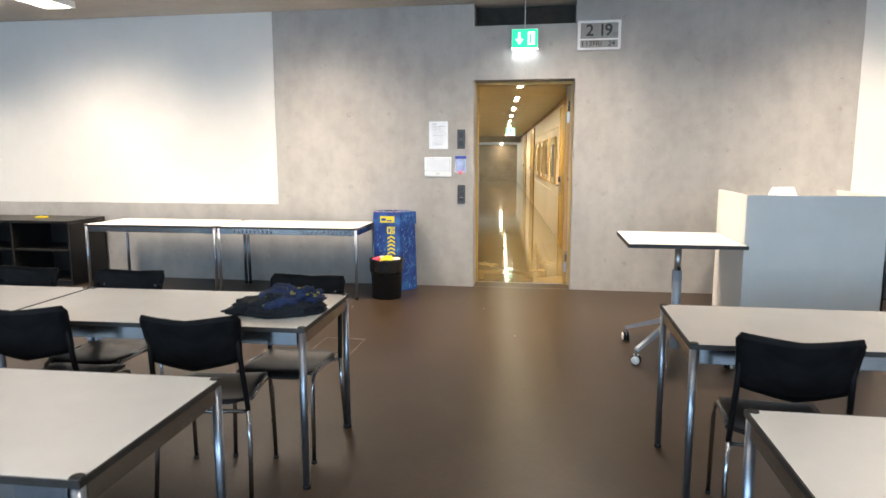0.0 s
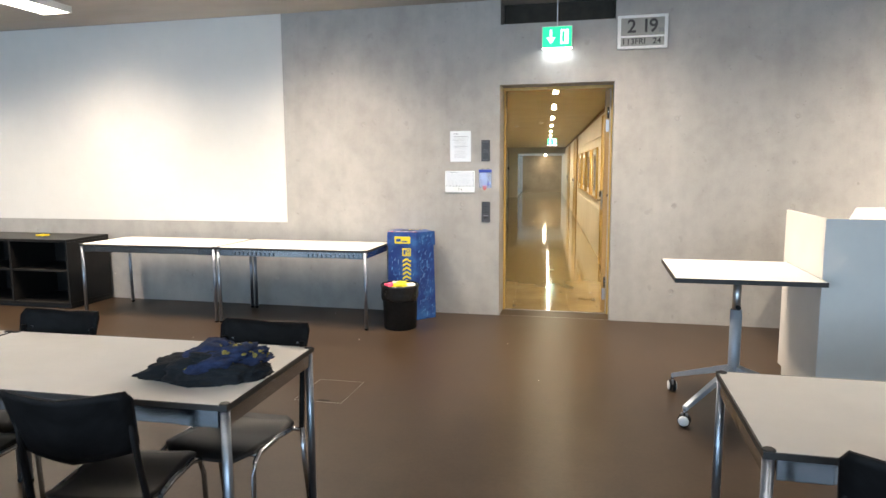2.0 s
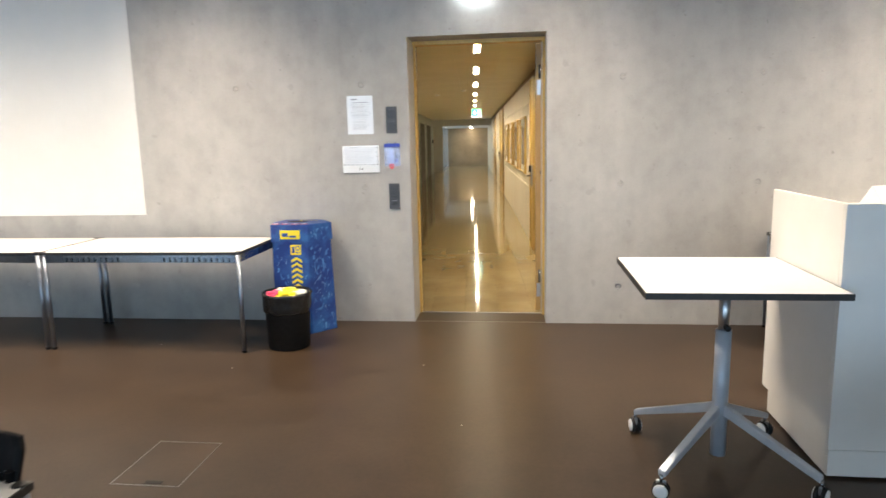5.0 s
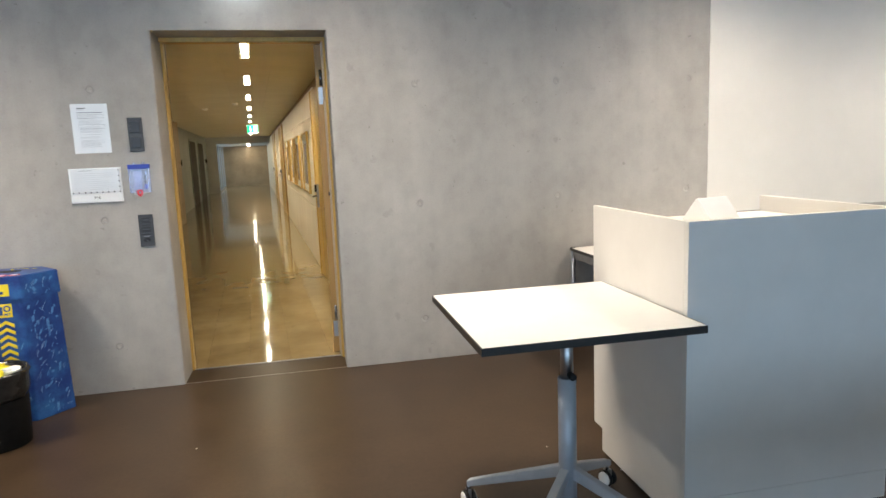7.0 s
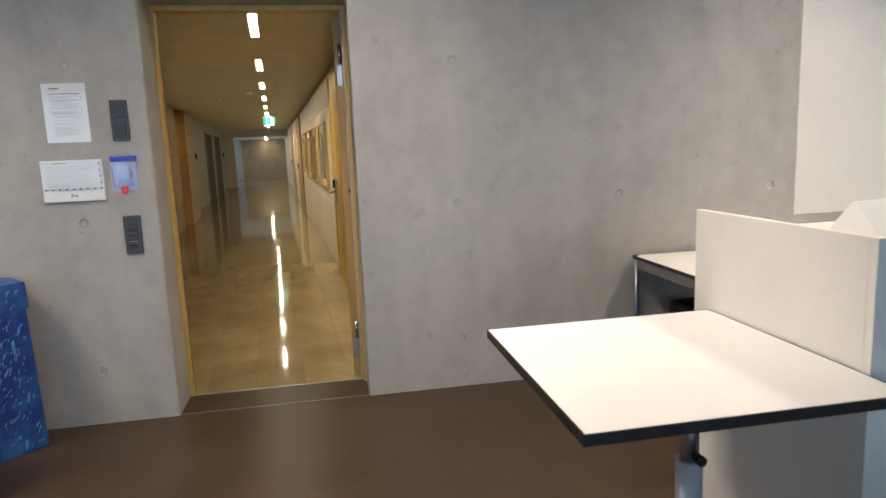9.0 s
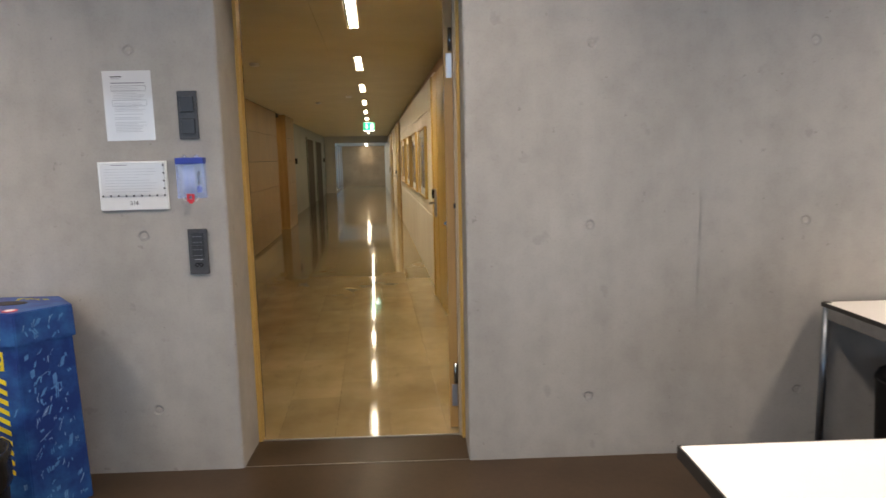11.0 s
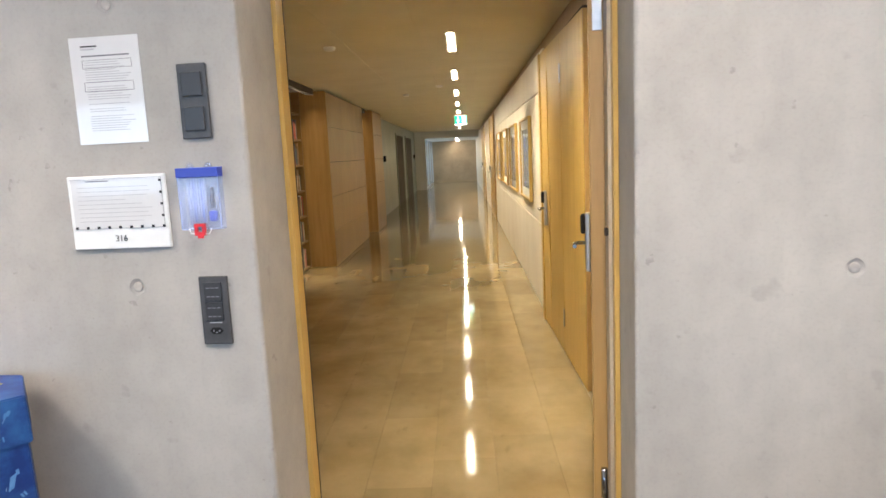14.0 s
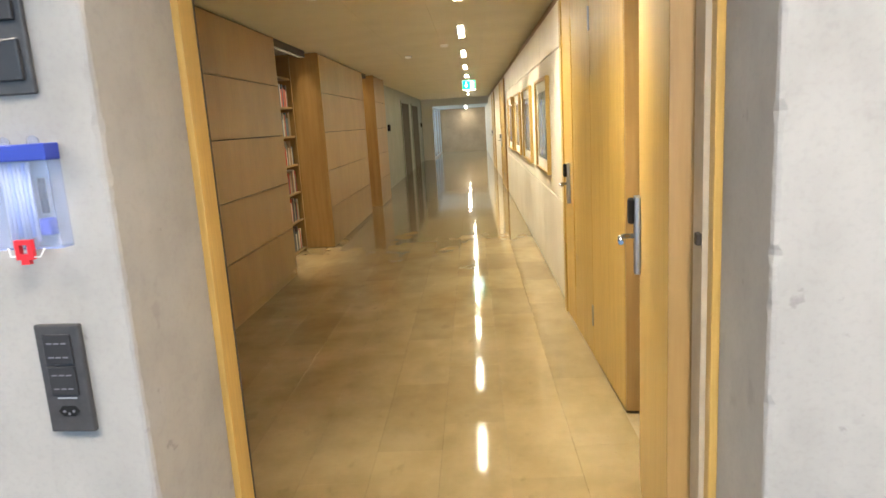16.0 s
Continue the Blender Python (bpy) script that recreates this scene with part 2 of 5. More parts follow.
cloth_yellow = mat("yellow_pattern", (0.16, 0.14, 0.05), 0.85, colour2=(0.38, 0.31, 0.07), scale=60)
glass = mat("glass", (1, 1, 1), 0.02, trans=1.0, ior=1.45)
picture_glass = mat("picture_print", (0.50, 0.53, 0.54), 0.08, colour2=(0.62, 0.64, 0.62), scale=3, coat=0.4)
picture_ink = mat("picture_ink", (0.16, 0.10, 0.12), 0.3, colour2=(0.40, 0.16, 0.12), scale=14)
mat_board = mat("mat_board", (0.74, 0.72, 0.66), 0.5)
book_mats = [mat("book_cloth", c, 0.6, colour2=tuple(v * 1.2 for v in c), scale=10) for c in
             ((0.55, 0.50, 0.42), (0.12, 0.10, 0.10), (0.45, 0.06, 0.05), (0.60, 0.58, 0.52), (0.08, 0.12, 0.16), (0.30, 0.20, 0.12))]


# ---- mesh helpers ----
def box(bm, x0, x1, y0, y1, z0, z1, m=None):
    r = bmesh.ops.create_cube(bm, size=1.0)
    bmesh.ops.scale(bm, vec=(x1 - x0, y1 - y0, z1 - z0), verts=r["verts"])
    bmesh.ops.translate(bm, vec=((x0 + x1) / 2, (y0 + y1) / 2, (z0 + z1) / 2), verts=r["verts"])
    if m is not None:
        bmesh.ops.transform(bm, matrix=m, verts=r["verts"])
    return bm


def rbox(x0, x1, y0, y1, z0, z1, bevel=0.003, m=None, segments=2):
    bm = box(bmesh.new(), x0, x1, y0, y1, z0, z1)
    bmesh.ops.bevel(bm, geom=bm.edges[:], offset=bevel, segments=segments, affect="EDGES", profile=0.5)
    if m is not None:
        bmesh.ops.transform(bm, matrix=m, verts=bm.verts[:])
    return bm


def tube(bm, pts, r, n=10, r_end=None):
    """A round bar along the points, with closed ends."""
    pts = [Vector(p) for p in pts]
    rings = []
    for i, p in enumerate(pts):
        d = (pts[min(i + 1, len(pts) - 1)] - pts[max(i - 1, 0)]).normalized()
        side = d.cross(Vector((0, 0, 1)) if abs(d.z) < 0.9 else Vector((1, 0, 0))).normalized()
        up = side.cross(d)
        rr = r if r_end is None else r + (r_end - r) * i / (len(pts) - 1)
        rings.append([bm.verts.new(p + rr * (math.cos(a) * side + math.sin(a) * up)) for a in (2 * math.pi * k / n for k in range(n))])
    for a, b in zip(rings, rings[1:]):
        for k in range(n):
            f = bm.faces.new((a[k], a[(k + 1) % n], b[(k + 1) % n], b[k]))
            f.smooth = True
    bm.faces.new(rings[0][::-1])
    bm.faces.new(rings[-1])
    return bm


def lathe(profile, n=24, m=None):
    """A turned body from (radius, height) pairs."""
    bm = bmesh.new()
    rings = [[bm.verts.new((r * math.cos(2 * math.pi * k / n), r * math.sin(2 * math.pi * k / n), z)) for k in range(n)] for r, z in profile]
    for a, b in zip(rings, rings[1:]):
        for k in range(n):
            f = bm.faces.new((a[k], a[(k + 1) % n], b[(k + 1) % n], b[k]))
            f.smooth = True
    bm.faces.new(rings[0][::-1])
    bm.faces.new(rings[-1])
    if m is not None:
        bmesh.ops.transform(bm, matrix=m, verts=bm.verts[:])
    return bm


def prism(points, z0, z1, m=None, bevel=0.0):
    """A plan outline raised from z0 to z1."""
    bm = bmesh.new()
    low = [bm.verts.new((x, y, z0)) for x, y in points]
    high = [bm.verts.new((x, y, z1)) for x, y in points]
    bm.faces.new(low[::-1])
    bm.faces.new(high)
    for i in range(len(points)):
        j = (i + 1) % len(points)
        bm.faces.new((low[i], low[j], high[j], high[i]))
    if bevel:
        bmesh.ops.bevel(bm, geom=bm.edges[:], offset=bevel, segments=1, affect="EDGES")
    if m is not None:
        bmesh.ops.transform(bm, matrix=m, verts=bm.verts[:])
    return bm


def mesh_of(name, bm, material):
    bmesh.ops.recalc_face_normals(bm, faces=bm.faces[:])
    me = bpy.data.meshes.new(name)
    bm.to_mesh(me)
    bm.free()
    me.materials.append(material)
    return me


def part(name, bm, material, parent=None, label=""):
    ob = new(name, mesh_of(name, bm, material))
    ob.parent = parent
    if label:
        tagged(ob, label)
    return ob


def thing(name, label, category, group="", m=None):
    ob = new(name)
    ob.empty_display_size = 0.1
    if m is not None:
        ob.matrix_world = m
    return tagged(ob, label, category, group)


def structure(name, bm, material, label="", m=None):
    ob = part(name, bm, material)
    if m is not None:
        ob.matrix_world = m
    return tagged(ob, label, kind="structure")


def writing(name, text, size, material, m, parent, align="CENTER", bold=0.0):
    """Raised flat lettering in the built-in font, in the local plane x to the right, z up, facing -y."""
    cu = bpy.data.curves.new(name, "FONT")
    cu.body, cu.size, cu.align_x, cu.align_y, cu.extrude = text, size, align, "CENTER", 0.0004
    cu.offset = bold
    tmp = bpy.data.objects.new(name, cu)
    scene.collection.objects.link(tmp)
    me = bpy.data.meshes.new_from_object(tmp.evaluated_get(bpy.context.evaluated_depsgraph_get()))
    bpy.data.objects.remove(tmp)
    me.transform(m @ Matrix.Rotation(radians(90), 4, "X"))
    me.materials.clear()
    me.materials.append(material)
    ob = new(name, me)
    ob.parent = parent
    return ob


def rot(a, axis="Z"):
    return Matrix.Rotation(radians(a), 4, axis)


def at(x, y, z=0.0, a=0.0):
    return Matrix.Translation((x, y, z)) @ rot(a)


# ---- the room's shell ----
DOOR_L, DOOR_R, DOOR_T = -0.505, 0.575, 2.298
REAR = 7.12                          # corridor face of the concrete wall
SEAM = 1.668
bm = bmesh.new()
HOLES = [(x, z) for x in (-5.04, -4.0, -2.96, -1.93, -0.885, 1.15, 2.17, 3.21, 4.25, 5.3) for z in (0.305, 1.13, 1.945)
         if not ((x < -2.85 or x > 3.38) and z > 0.92)]


def cast_face(bm, x0, x1):
    """The room face of the concrete between x0 and x1, with its conical tie holes sunk into it."""
    box(bm, x0, x1, WALL_Y + 0.03, REAR, 0, CEIL)
    r, n = 0.05, 16
    mine = [h for h in HOLES if x0 < h[0] < x1]
    xs = sorted({x0, x1, *(h[0] + s for h in mine for s in (-r, r))})
    zs = sorted({0.0, CEIL, *(h[1] + s for h in mine for s in (-r, r))})
    for a, b in zip(xs, xs[1:]):
        for c, d in zip(zs, zs[1:]):
            mid = [h for h in mine if a < h[0] < b and c < h[1] < d]
            if not mid:
                bm.faces.new([bm.verts.new((x, WALL_Y, z)) for x, z in ((a, c), (b, c), (b, d), (a, d))])
                continue
            hx, hz = mid[0]
            rings = []
            for radius, depth in ((None, 0.0), (0.0255, 0.0), (0.0215, 0.0035), (0.0165, 0.0062), (0.0, 0.0064)):
                ring = []
                for k in range(n):
                    u, w = math.cos(2 * math.pi * k / n), math.sin(2 * math.pi * k / n)
                    q = r / max(abs(u), abs(w)) if radius is None else radius * (1 + 0.18 * noise.noise(Vector((hx * 9 + u, hz * 7 + w, depth * 200))))
                    ring.append(bm.verts.new((hx + u * q, WALL_Y + depth, hz + w * q)))
                rings.append(ring)
            for p, q in zip(rings, rings[1:]):
                for k in range(n):
                    bm.faces.new((p[k], p[(k + 1) % n], q[(k + 1) % n], q[k]))


SEAM_WEST = -2.45
cast_face(bm, WEST - 0.3, SEAM_WEST - 0.0012)
box(bm, SEAM_WEST - 0.0012, SEAM_WEST + 0.0012, WALL_Y + 0.002, REAR, 0, CEIL)
cast_face(bm, SEAM_WEST + 0.0012, DOOR_L - 0.12)
box(bm, DOOR_L - 0.12, DOOR_L, WALL_Y + 0.12, REAR, 0, CEIL)
box(bm, DOOR_L - 0.12, DOOR_L, WALL_Y, WALL_Y + 0.12, DOOR_T, CEIL)
box(bm, DOOR_R, DOOR_R + 0.12, WALL_Y + 0.12, REAR, 0, CEIL)
box(bm, DOOR_R, DOOR_R + 0.12, WALL_Y, WALL_Y + 0.12, DOOR_T, CEIL)


def worn_jamb(bm, x, s, seed):
    """The room-side corner of the opening: a concrete strip whose arris is rounded, chipped and uneven."""
    n, rows = 260, []
    for i in range(n + 1):
        z = DOOR_T * i / n
        c = 0.009 + 0.005 * noise.noise(Vector((seed, 0, z * 3.1))) + 0.005 * max(0.0, noise.noise(Vector((seed, 4, z * 13))) - 0.12) + 0.02 * max(0.0, noise.noise(Vector((seed, 9, z * 23))) - 0.15) + 0.004 * noise.noise(Vector((seed, 6, z * 61)))
        c = max(0.002, c)
        d = c * (1 + 0.4 * noise.noise(Vector((seed, 2, z * 21))))
        rows.append([bm.verts.new(p) for p in ((x + s * 0.12, WALL_Y, z), (x + s * d, WALL_Y, z), (x + s * d * 0.32, WALL_Y + c * 0.30, z), (x, WALL_Y + c, z), (x, WALL_Y + 0.12, z))])
    for a, c in zip(rows, rows[1:]):
        for k in range(4):
            bm.faces.new((a[k], a[k + 1], c[k + 1], c[k]))


worn_jamb(bm, DOOR_L, -1, 1.0)
worn_jamb(bm, DOOR_R, 1, 7.0)
box(bm, DOOR_L, DOOR_R, WALL_Y, REAR, DOOR_T, 2.868)
box(bm, DOOR_L, DOOR_R, WALL_Y + 0.30, REAR, 2.868, CEIL)
cast_face(bm, DOOR_R + 0.12, SEAM - 0.0026)
box(bm, SEAM - 0.0026, SEAM + 0.0026, WALL_Y + 0.0042, REAR, 0, CEIL)
cast_face(bm, SEAM + 0.0026, EAST + 0.3)
wall_north = structure("wall_north", bm, concrete, "bare cast concrete wall with formwork seam and tie holes")

plug_mesh = mesh_of("tie_plug", lathe([(0.0150, 0.0), (0.0142, 0.0022), (0.0110, 0.0030), (0.004, 0.0024)], 16), plug_grey)
for x, z in HOLES:
    if x < 3.0:
        ob = new("tie_plug", plug_mesh)
        ob.parent = wall_north
        ob.matrix_basis = Matrix.Translation((x, WALL_Y + 0.0061, z)) @ rot(90, "X")

structure("wall_west", box(bmesh.new(), WEST - 0.3, WEST, SOUTH - 0.3, WALL_Y, 0, CEIL), concrete, "bare concrete side wall")
structure("wall_east", box(bmesh.new(), EAST, EAST + 0.3, SOUTH - 0.3, WALL_Y, 0, CEIL), concrete, "bare concrete side wall")
bm = bmesh.new()
box(bm, WEST, EAST, SOUTH - 0.3, SOUTH, 0, 0.85)
box(bm, WEST, EAST, SOUTH - 0.3, SOUTH, 2.9, CEIL)
box(bm, WEST, -9.8, SOUTH - 0.3, SOUTH, 0.85, 2.9)
box(bm, 5.6, EAST, SOUTH - 0.3, SOUTH, 0.85, 2.9)
structure("wall_south", bm, concrete, "concrete window wall behind the tables")
structure("ceiling", box(bmesh.new(), WEST - 0.3, EAST + 0.3, SOUTH - 0.3, REAR, CEIL, CEIL + 0.25), concrete_ceiling, "bare concrete ceiling")
structure("floor", box(bmesh.new(), WEST - 0.3, EAST + 0.3, SOUTH - 0.3, 7.055, -0.2, 0.0), lino, "brown seamless semi-gloss floor covering")
structure("ground", box(bmesh.new(), -400, 400, -400, 400, -4.3, -4.0), concrete, "grey ground outside below the windows")

window = structure("window_1", box(bmesh.new(), -9.8, 5.6, SOUTH - 0.22, SOUTH - 0.02, 0.85, 0.89), grey_metal, "wide ribbon window with metal frame")
for i in range(11):
    x = -9.8 + 1.54 * i
    part("window_frame", box(bmesh.new(), x - 0.03, x + 0.03, SOUTH - 0.22, SOUTH - 0.14, 0.89, 2.9), grey_metal, window)
    if i < 10:
        pane = part("pane", box(bmesh.new(), x + 0.03, x + 1.51, SOUTH - 0.185, SOUTH - 0.175, 0.89, 2.9), glass, window)
        pane.visible_shadow = False

# white projection areas painted on the concrete, with a slightly wavering edge
def painted_field(name, x0, x1, z0, z1, label):
    bm = bmesh.new()
    n = 40
    def edge(k):
        return 0.004 * noise.noise(Vector((k * 0.7, x0, 3)))
    pts = [(x0 + edge(i), z0 + (z1 - z0) * i / n) for i in range(n + 1)]
    pts += [(x0 + (x1 - x0) * i / n, z1) for i in range(1, n)]
    pts += [(x1 + edge(i + 50), z1 - (z1 - z0) * i / n) for i in range(n + 1)]
    pts += [(x1 - (x1 - x0) * i / n, z0 + edge(i + 120)) for i in range(1, n)]
    front = [bm.verts.new((x, WALL_Y - 0.004, z)) for x, z in pts]
    back = [bm.verts.new((x, WALL_Y, z)) for x, z in pts]
    bm.faces.new(front)
    for i in range(len(pts)):
        j = (i + 1) % len(pts)
        bm.faces.new((front[i], front[j], back[j], back[i]))
    structure(name, bm, white_paint, label)


painted_field("trim_1", -6.9, -2.815, 0.92, CEIL - 0.002, "white painted projection field on the concrete")
painted_field("trim_2", 3.385, EAST - 0.4, 0.93, CEIL - 0.002, "white painted field on the concrete")

# dark sheet in the slot above the door, standing for the shade inside
bm = bmesh.new()
box(bm, DOOR_L + 0.01, DOOR_R - 0.01, WALL_Y + 0.22, WALL_Y + 0.27, 2.872, CEIL - 0.005)
structure("trim_3", bm, dark_gap, "dark sheet standing for the shade in the slot above the door")

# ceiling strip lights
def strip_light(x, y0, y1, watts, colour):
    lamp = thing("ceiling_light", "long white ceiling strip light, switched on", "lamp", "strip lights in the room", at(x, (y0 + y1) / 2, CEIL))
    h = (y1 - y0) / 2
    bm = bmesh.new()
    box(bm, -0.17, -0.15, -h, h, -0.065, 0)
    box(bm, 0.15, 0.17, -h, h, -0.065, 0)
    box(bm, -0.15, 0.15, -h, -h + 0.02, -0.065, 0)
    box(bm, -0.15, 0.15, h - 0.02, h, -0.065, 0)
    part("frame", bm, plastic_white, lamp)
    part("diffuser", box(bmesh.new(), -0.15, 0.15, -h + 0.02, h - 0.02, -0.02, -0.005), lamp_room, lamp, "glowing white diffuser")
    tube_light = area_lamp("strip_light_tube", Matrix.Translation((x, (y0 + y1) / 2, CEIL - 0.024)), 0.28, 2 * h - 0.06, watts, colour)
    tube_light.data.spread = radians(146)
    # louvres are unseen, added to cut light off the upper wall
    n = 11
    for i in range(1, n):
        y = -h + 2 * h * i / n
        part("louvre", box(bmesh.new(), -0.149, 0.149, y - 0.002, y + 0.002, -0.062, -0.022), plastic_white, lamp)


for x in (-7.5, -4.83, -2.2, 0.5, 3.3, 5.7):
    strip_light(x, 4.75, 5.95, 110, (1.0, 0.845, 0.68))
    # unseen rear row, added to brighten the tables near the camera
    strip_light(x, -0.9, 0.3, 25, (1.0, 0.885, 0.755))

# ---- door frame and the open door ----
frame_ob = structure("door_1", rbox(DOOR_L, DOOR_L + 0.017, 7.035, 7.1, 0, DOOR_T - 0.03, 0.002), oak, "oak door frame in the concrete opening, door standing open")
part("frame_head", rbox(DOOR_L, DOOR_R, 7.0, 7.1, DOOR_T - 0.03, DOOR_T, 0.002), oak, frame_ob)
part("frame_post", rbox(DOOR_R - 0.017, DOOR_R, 7.0, 7.1, 0, DOOR_T - 0.03, 0.002), oak, frame_ob)
part("rebate_strip", box(bmesh.new(), DOOR_R - 0.029, DOOR_R - 0.0175, 7.03, 7.1, 0, DOOR_T - 0.031), pale_strip, frame_ob, "pale rebate strip")
part("seal", box(bmesh.new(), DOOR_L + 0.011, DOOR_L + 0.0185, 7.1, 7.104, 0, DOOR_T - 0.03), dark_gap, frame_ob, "dark rubber seal")
part("strike", rbox(DOOR_R - 0.04, DOOR_R - 0.029, 7.03, 7.05, 1.20, 1.225, 0.003), dark_gap, frame_ob)
part("threshold", box(bmesh.new(), DOOR_L, DOOR_R, 7.045, 7.06, -0.1, 0.003), grey_metal, frame_ob, "thin metal threshold strip")
part("joint_strip", box(bmesh.new(), DOOR_L, DOOR_R, WALL_Y + 0.012, WALL_Y + 0.017, -0.01, 0.0012), grey_metal, frame_ob, "thin joint strip in the floor")
LEAF = at(0.556, 7.122, 0, -6.6)
leaf = part("door_leaf", rbox(-0.055, 0.0, 0.0, 1.04, 0.008, 2.262, 0.002, LEAF), oak, frame_ob, "oak veneered door leaf swung open")
# thin cover on the hinge edge, darker than the leaf
part("edge_cover", rbox(-0.0545, -0.0005, -0.002, -0.0002, 0.009, 2.261, 0.0005, LEAF, segments=1), oak_return, leaf, "darker edge of the door leaf")
for z in (0.26, 1.98):
    hg = bmesh.new()
    tube(hg, [(0.535, 7.115, z), (0.535, 7.115, z + 0.11)], 0.011, 12)
    part("hinge", hg, chrome, leaf, "bright steel hinge")
    part("hinge_plate", rbox(-0.042, -0.012, -0.006, 0.0, z - 0.13, z - 0.01, 0.001, LEAF), grey_metal, leaf)


def lock_set(parent, m):
    """An electronic lock: tall plate, black reader and lever; face towards local -x."""
    part("lock_plate", rbox(-0.024, 0, -0.022, 0.022, -0.17, 0.115, 0.006, m), grey_metal, parent, "grey steel lock plate")
    part("card_reader", rbox(-0.046, -0.02, -0.021, 0.021, 0.015, 0.108, 0.01, m), black_rubber, parent, "black card reader")
    bm = bmesh.new()
    tube(bm, [(-0.02, 0, -0.03), (-0.05, 0, -0.03), (-0.068, 0.006, -0.03), (-0.072, 0.02, -0.03), (-0.072, 0.12, -0.03)], 0.0095, 10)
    bmesh.ops.transform(bm, matrix=m, verts=bm.verts[:])
    part("lever", bm, chrome, parent, "bright steel lever handle")


lock_set(leaf, LEAF @ Matrix.Translation((-0.055, 0.955, 1.06)) @ Matrix.Scale(-1, 4, (0, 1, 0)))

# ---- corridor shell (local: x across with 0 at the right wall, y along) ----
LEFT, END = -2.555, 32.0
CC = 2.41


def cstructure(name, bm, material, label=""):
    return structure(name, bm, material, label, CORR)


cstructure("corridor_base", box(bmesh.new(), -7.0, 0.4, 0.3, END + 0.3, -0.25, -0.012), grout, "mortar bed under the stone floor")
LAMP_V = [1.15 + 2.35 * k for k in range(10)]
SLOT0, SLOT1, HALF = -0.772, -0.688, 0.475
bm = bmesh.new()
cuts = [LEFT - 1.4, -1.60, -0.98, SLOT0]
for a, c in zip(cuts, cuts[1:]):
    box(bm, a, c - (0.0016 if c < SLOT0 else 0), 0.02, 25.2, CC, CC + 0.05)
box(bm, SLOT1, -0.4796, 0.02, 25.2, CC, CC + 0.05)
box(bm, -0.478, 0.10, 0.02, 25.2, CC, CC + 0.05)
box(bm, LEFT - 1.4, SLOT0 - 0.0005, 0.02, 25.2, CC + 0.0505, CC + 0.2)
box(bm, SLOT1 + 0.0005, 0.10, 0.02, 25.2, CC + 0.0505, CC + 0.2)
box(bm, SLOT0, SLOT1, 0.02, 25.2, CC + 0.055, CC + 0.2)
ends = [0.02] + [e for v in LAMP_V for e in (v - HALF, v + HALF)] + [25.2]
for a, c in zip(ends[::2], ends[1::2]):
    box(bm, SLOT0, SLOT1, a, c, CC, CC + 0.055)
cstructure("ceiling_corridor", bm, corridor_ceiling, "pale cream corridor ceiling with light slots")
cstructure("ceiling_far", box(bmesh.new(), LEFT - 2.0, 0.3, 25.2, END + 0.3, 2.12, 2.6), white_paint, "lowered white ceiling at the corridor end")
# the gap is too shallow to darken, so its shade is in the colour
cstructure("ceiling_edge", box(bmesh.new(), 0.058, 0.4, -0.03, 25.2, 2.291, CC - 0.0005), oak_dark, "gap between wall panels and ceiling, its shade put into dark oak")
cstructure("wall_end", box(bmesh.new(), LEFT - 1.4, 0.3, END, END + 0.3, 0, 2.12), end_wall, "beige wall closing the corridor")

# right side: cream panels with joints, wood portals
rw = cstructure("wall_corridor_right", box(box(bmesh.new(), 0.12, 0.4, -0.05, 1.62, 0, 2.29), 0.05, 0.4, 1.70, END, 0, 2.29), dark_gap, "corridor wall clad in cream panels")


def cladding(v0, v1, step, back=0.0):
    n = max(1, round((v1 - v0) / step))
    for i in range(n):
        a, b = v0 + (v1 - v0) * i / n, v0 + (v1 - v0) * (i + 1) / n
        for z0, z1 in ((0.0, 0.80), (0.80, 1.985), (1.985, 2.325)):
            part("panel", rbox(0.03 + back, 0.052 + back, a + 0.002, b - 0.002, z0 + 0.004, z1 - 0.004, 0.003, segments=1), cream_panel, rw)


def portal(v0, v1, hinge_v, lock_v, swing=0.0):
    """An oak-clad stretch with a flush door in it; it may stand slightly out of line."""
    turn = Matrix.Translation((0, v1, 0)) @ rot(swing) @ Matrix.Translation((0, -v1, 0))
    slit = lock_v - 0.16
    d = cstructure("door_2", rbox(0.0, 0.05, v0, hinge_v - 0.045, 0.004, 2.262, 0.002, turn), oak, "flush oak door and panel in the corridor wall")
    part("door_leaf", rbox(0.0, 0.05, hinge_v - 0.041, slit, 0.006, 2.262, 0.002, turn), oak, d)
    part("lock_stile", rbox(0.0, 0.05, slit + 0.035, v1 - 0.08, 0.006, 2.262, 0.002, turn), oak, d)
    part("frame_post", rbox(-0.010, 0.05, v1 - 0.077, v1, 0.0, 2.262, 0.002, turn), oak, d)
    # groove beside the lock stile, its back in a dark colour
    part("dark_slit", rbox(0.014, 0.05, slit + 0.001, slit + 0.034, 0.28, 2.09, 0.002, turn), dark_gap, d, "dark narrow slit")
    part("infill", rbox(0.001, 0.05, slit + 0.001, slit + 0.034, 2.091, 2.262, 0.002, turn), oak, d)
    part("infill", rbox(0.001, 0.05, slit + 0.001, slit + 0.034, 0.006, 0.279, 0.002, turn), oak, d)
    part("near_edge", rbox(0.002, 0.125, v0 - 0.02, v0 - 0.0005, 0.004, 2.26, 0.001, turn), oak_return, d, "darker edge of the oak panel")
    for z in (0.20, 1.93):
        part("hinge", rbox(-0.008, 0.0, hinge_v - 0.054, hinge_v - 0.032, z, z + 0.13, 0.003, turn), grey_metal, d, "dark steel hinge")
    lock_set(d, turn @ Matrix.Translation((0, lock_v, 1.03)) @ Matrix.Scale(-1, 4, (0, 1, 0)))


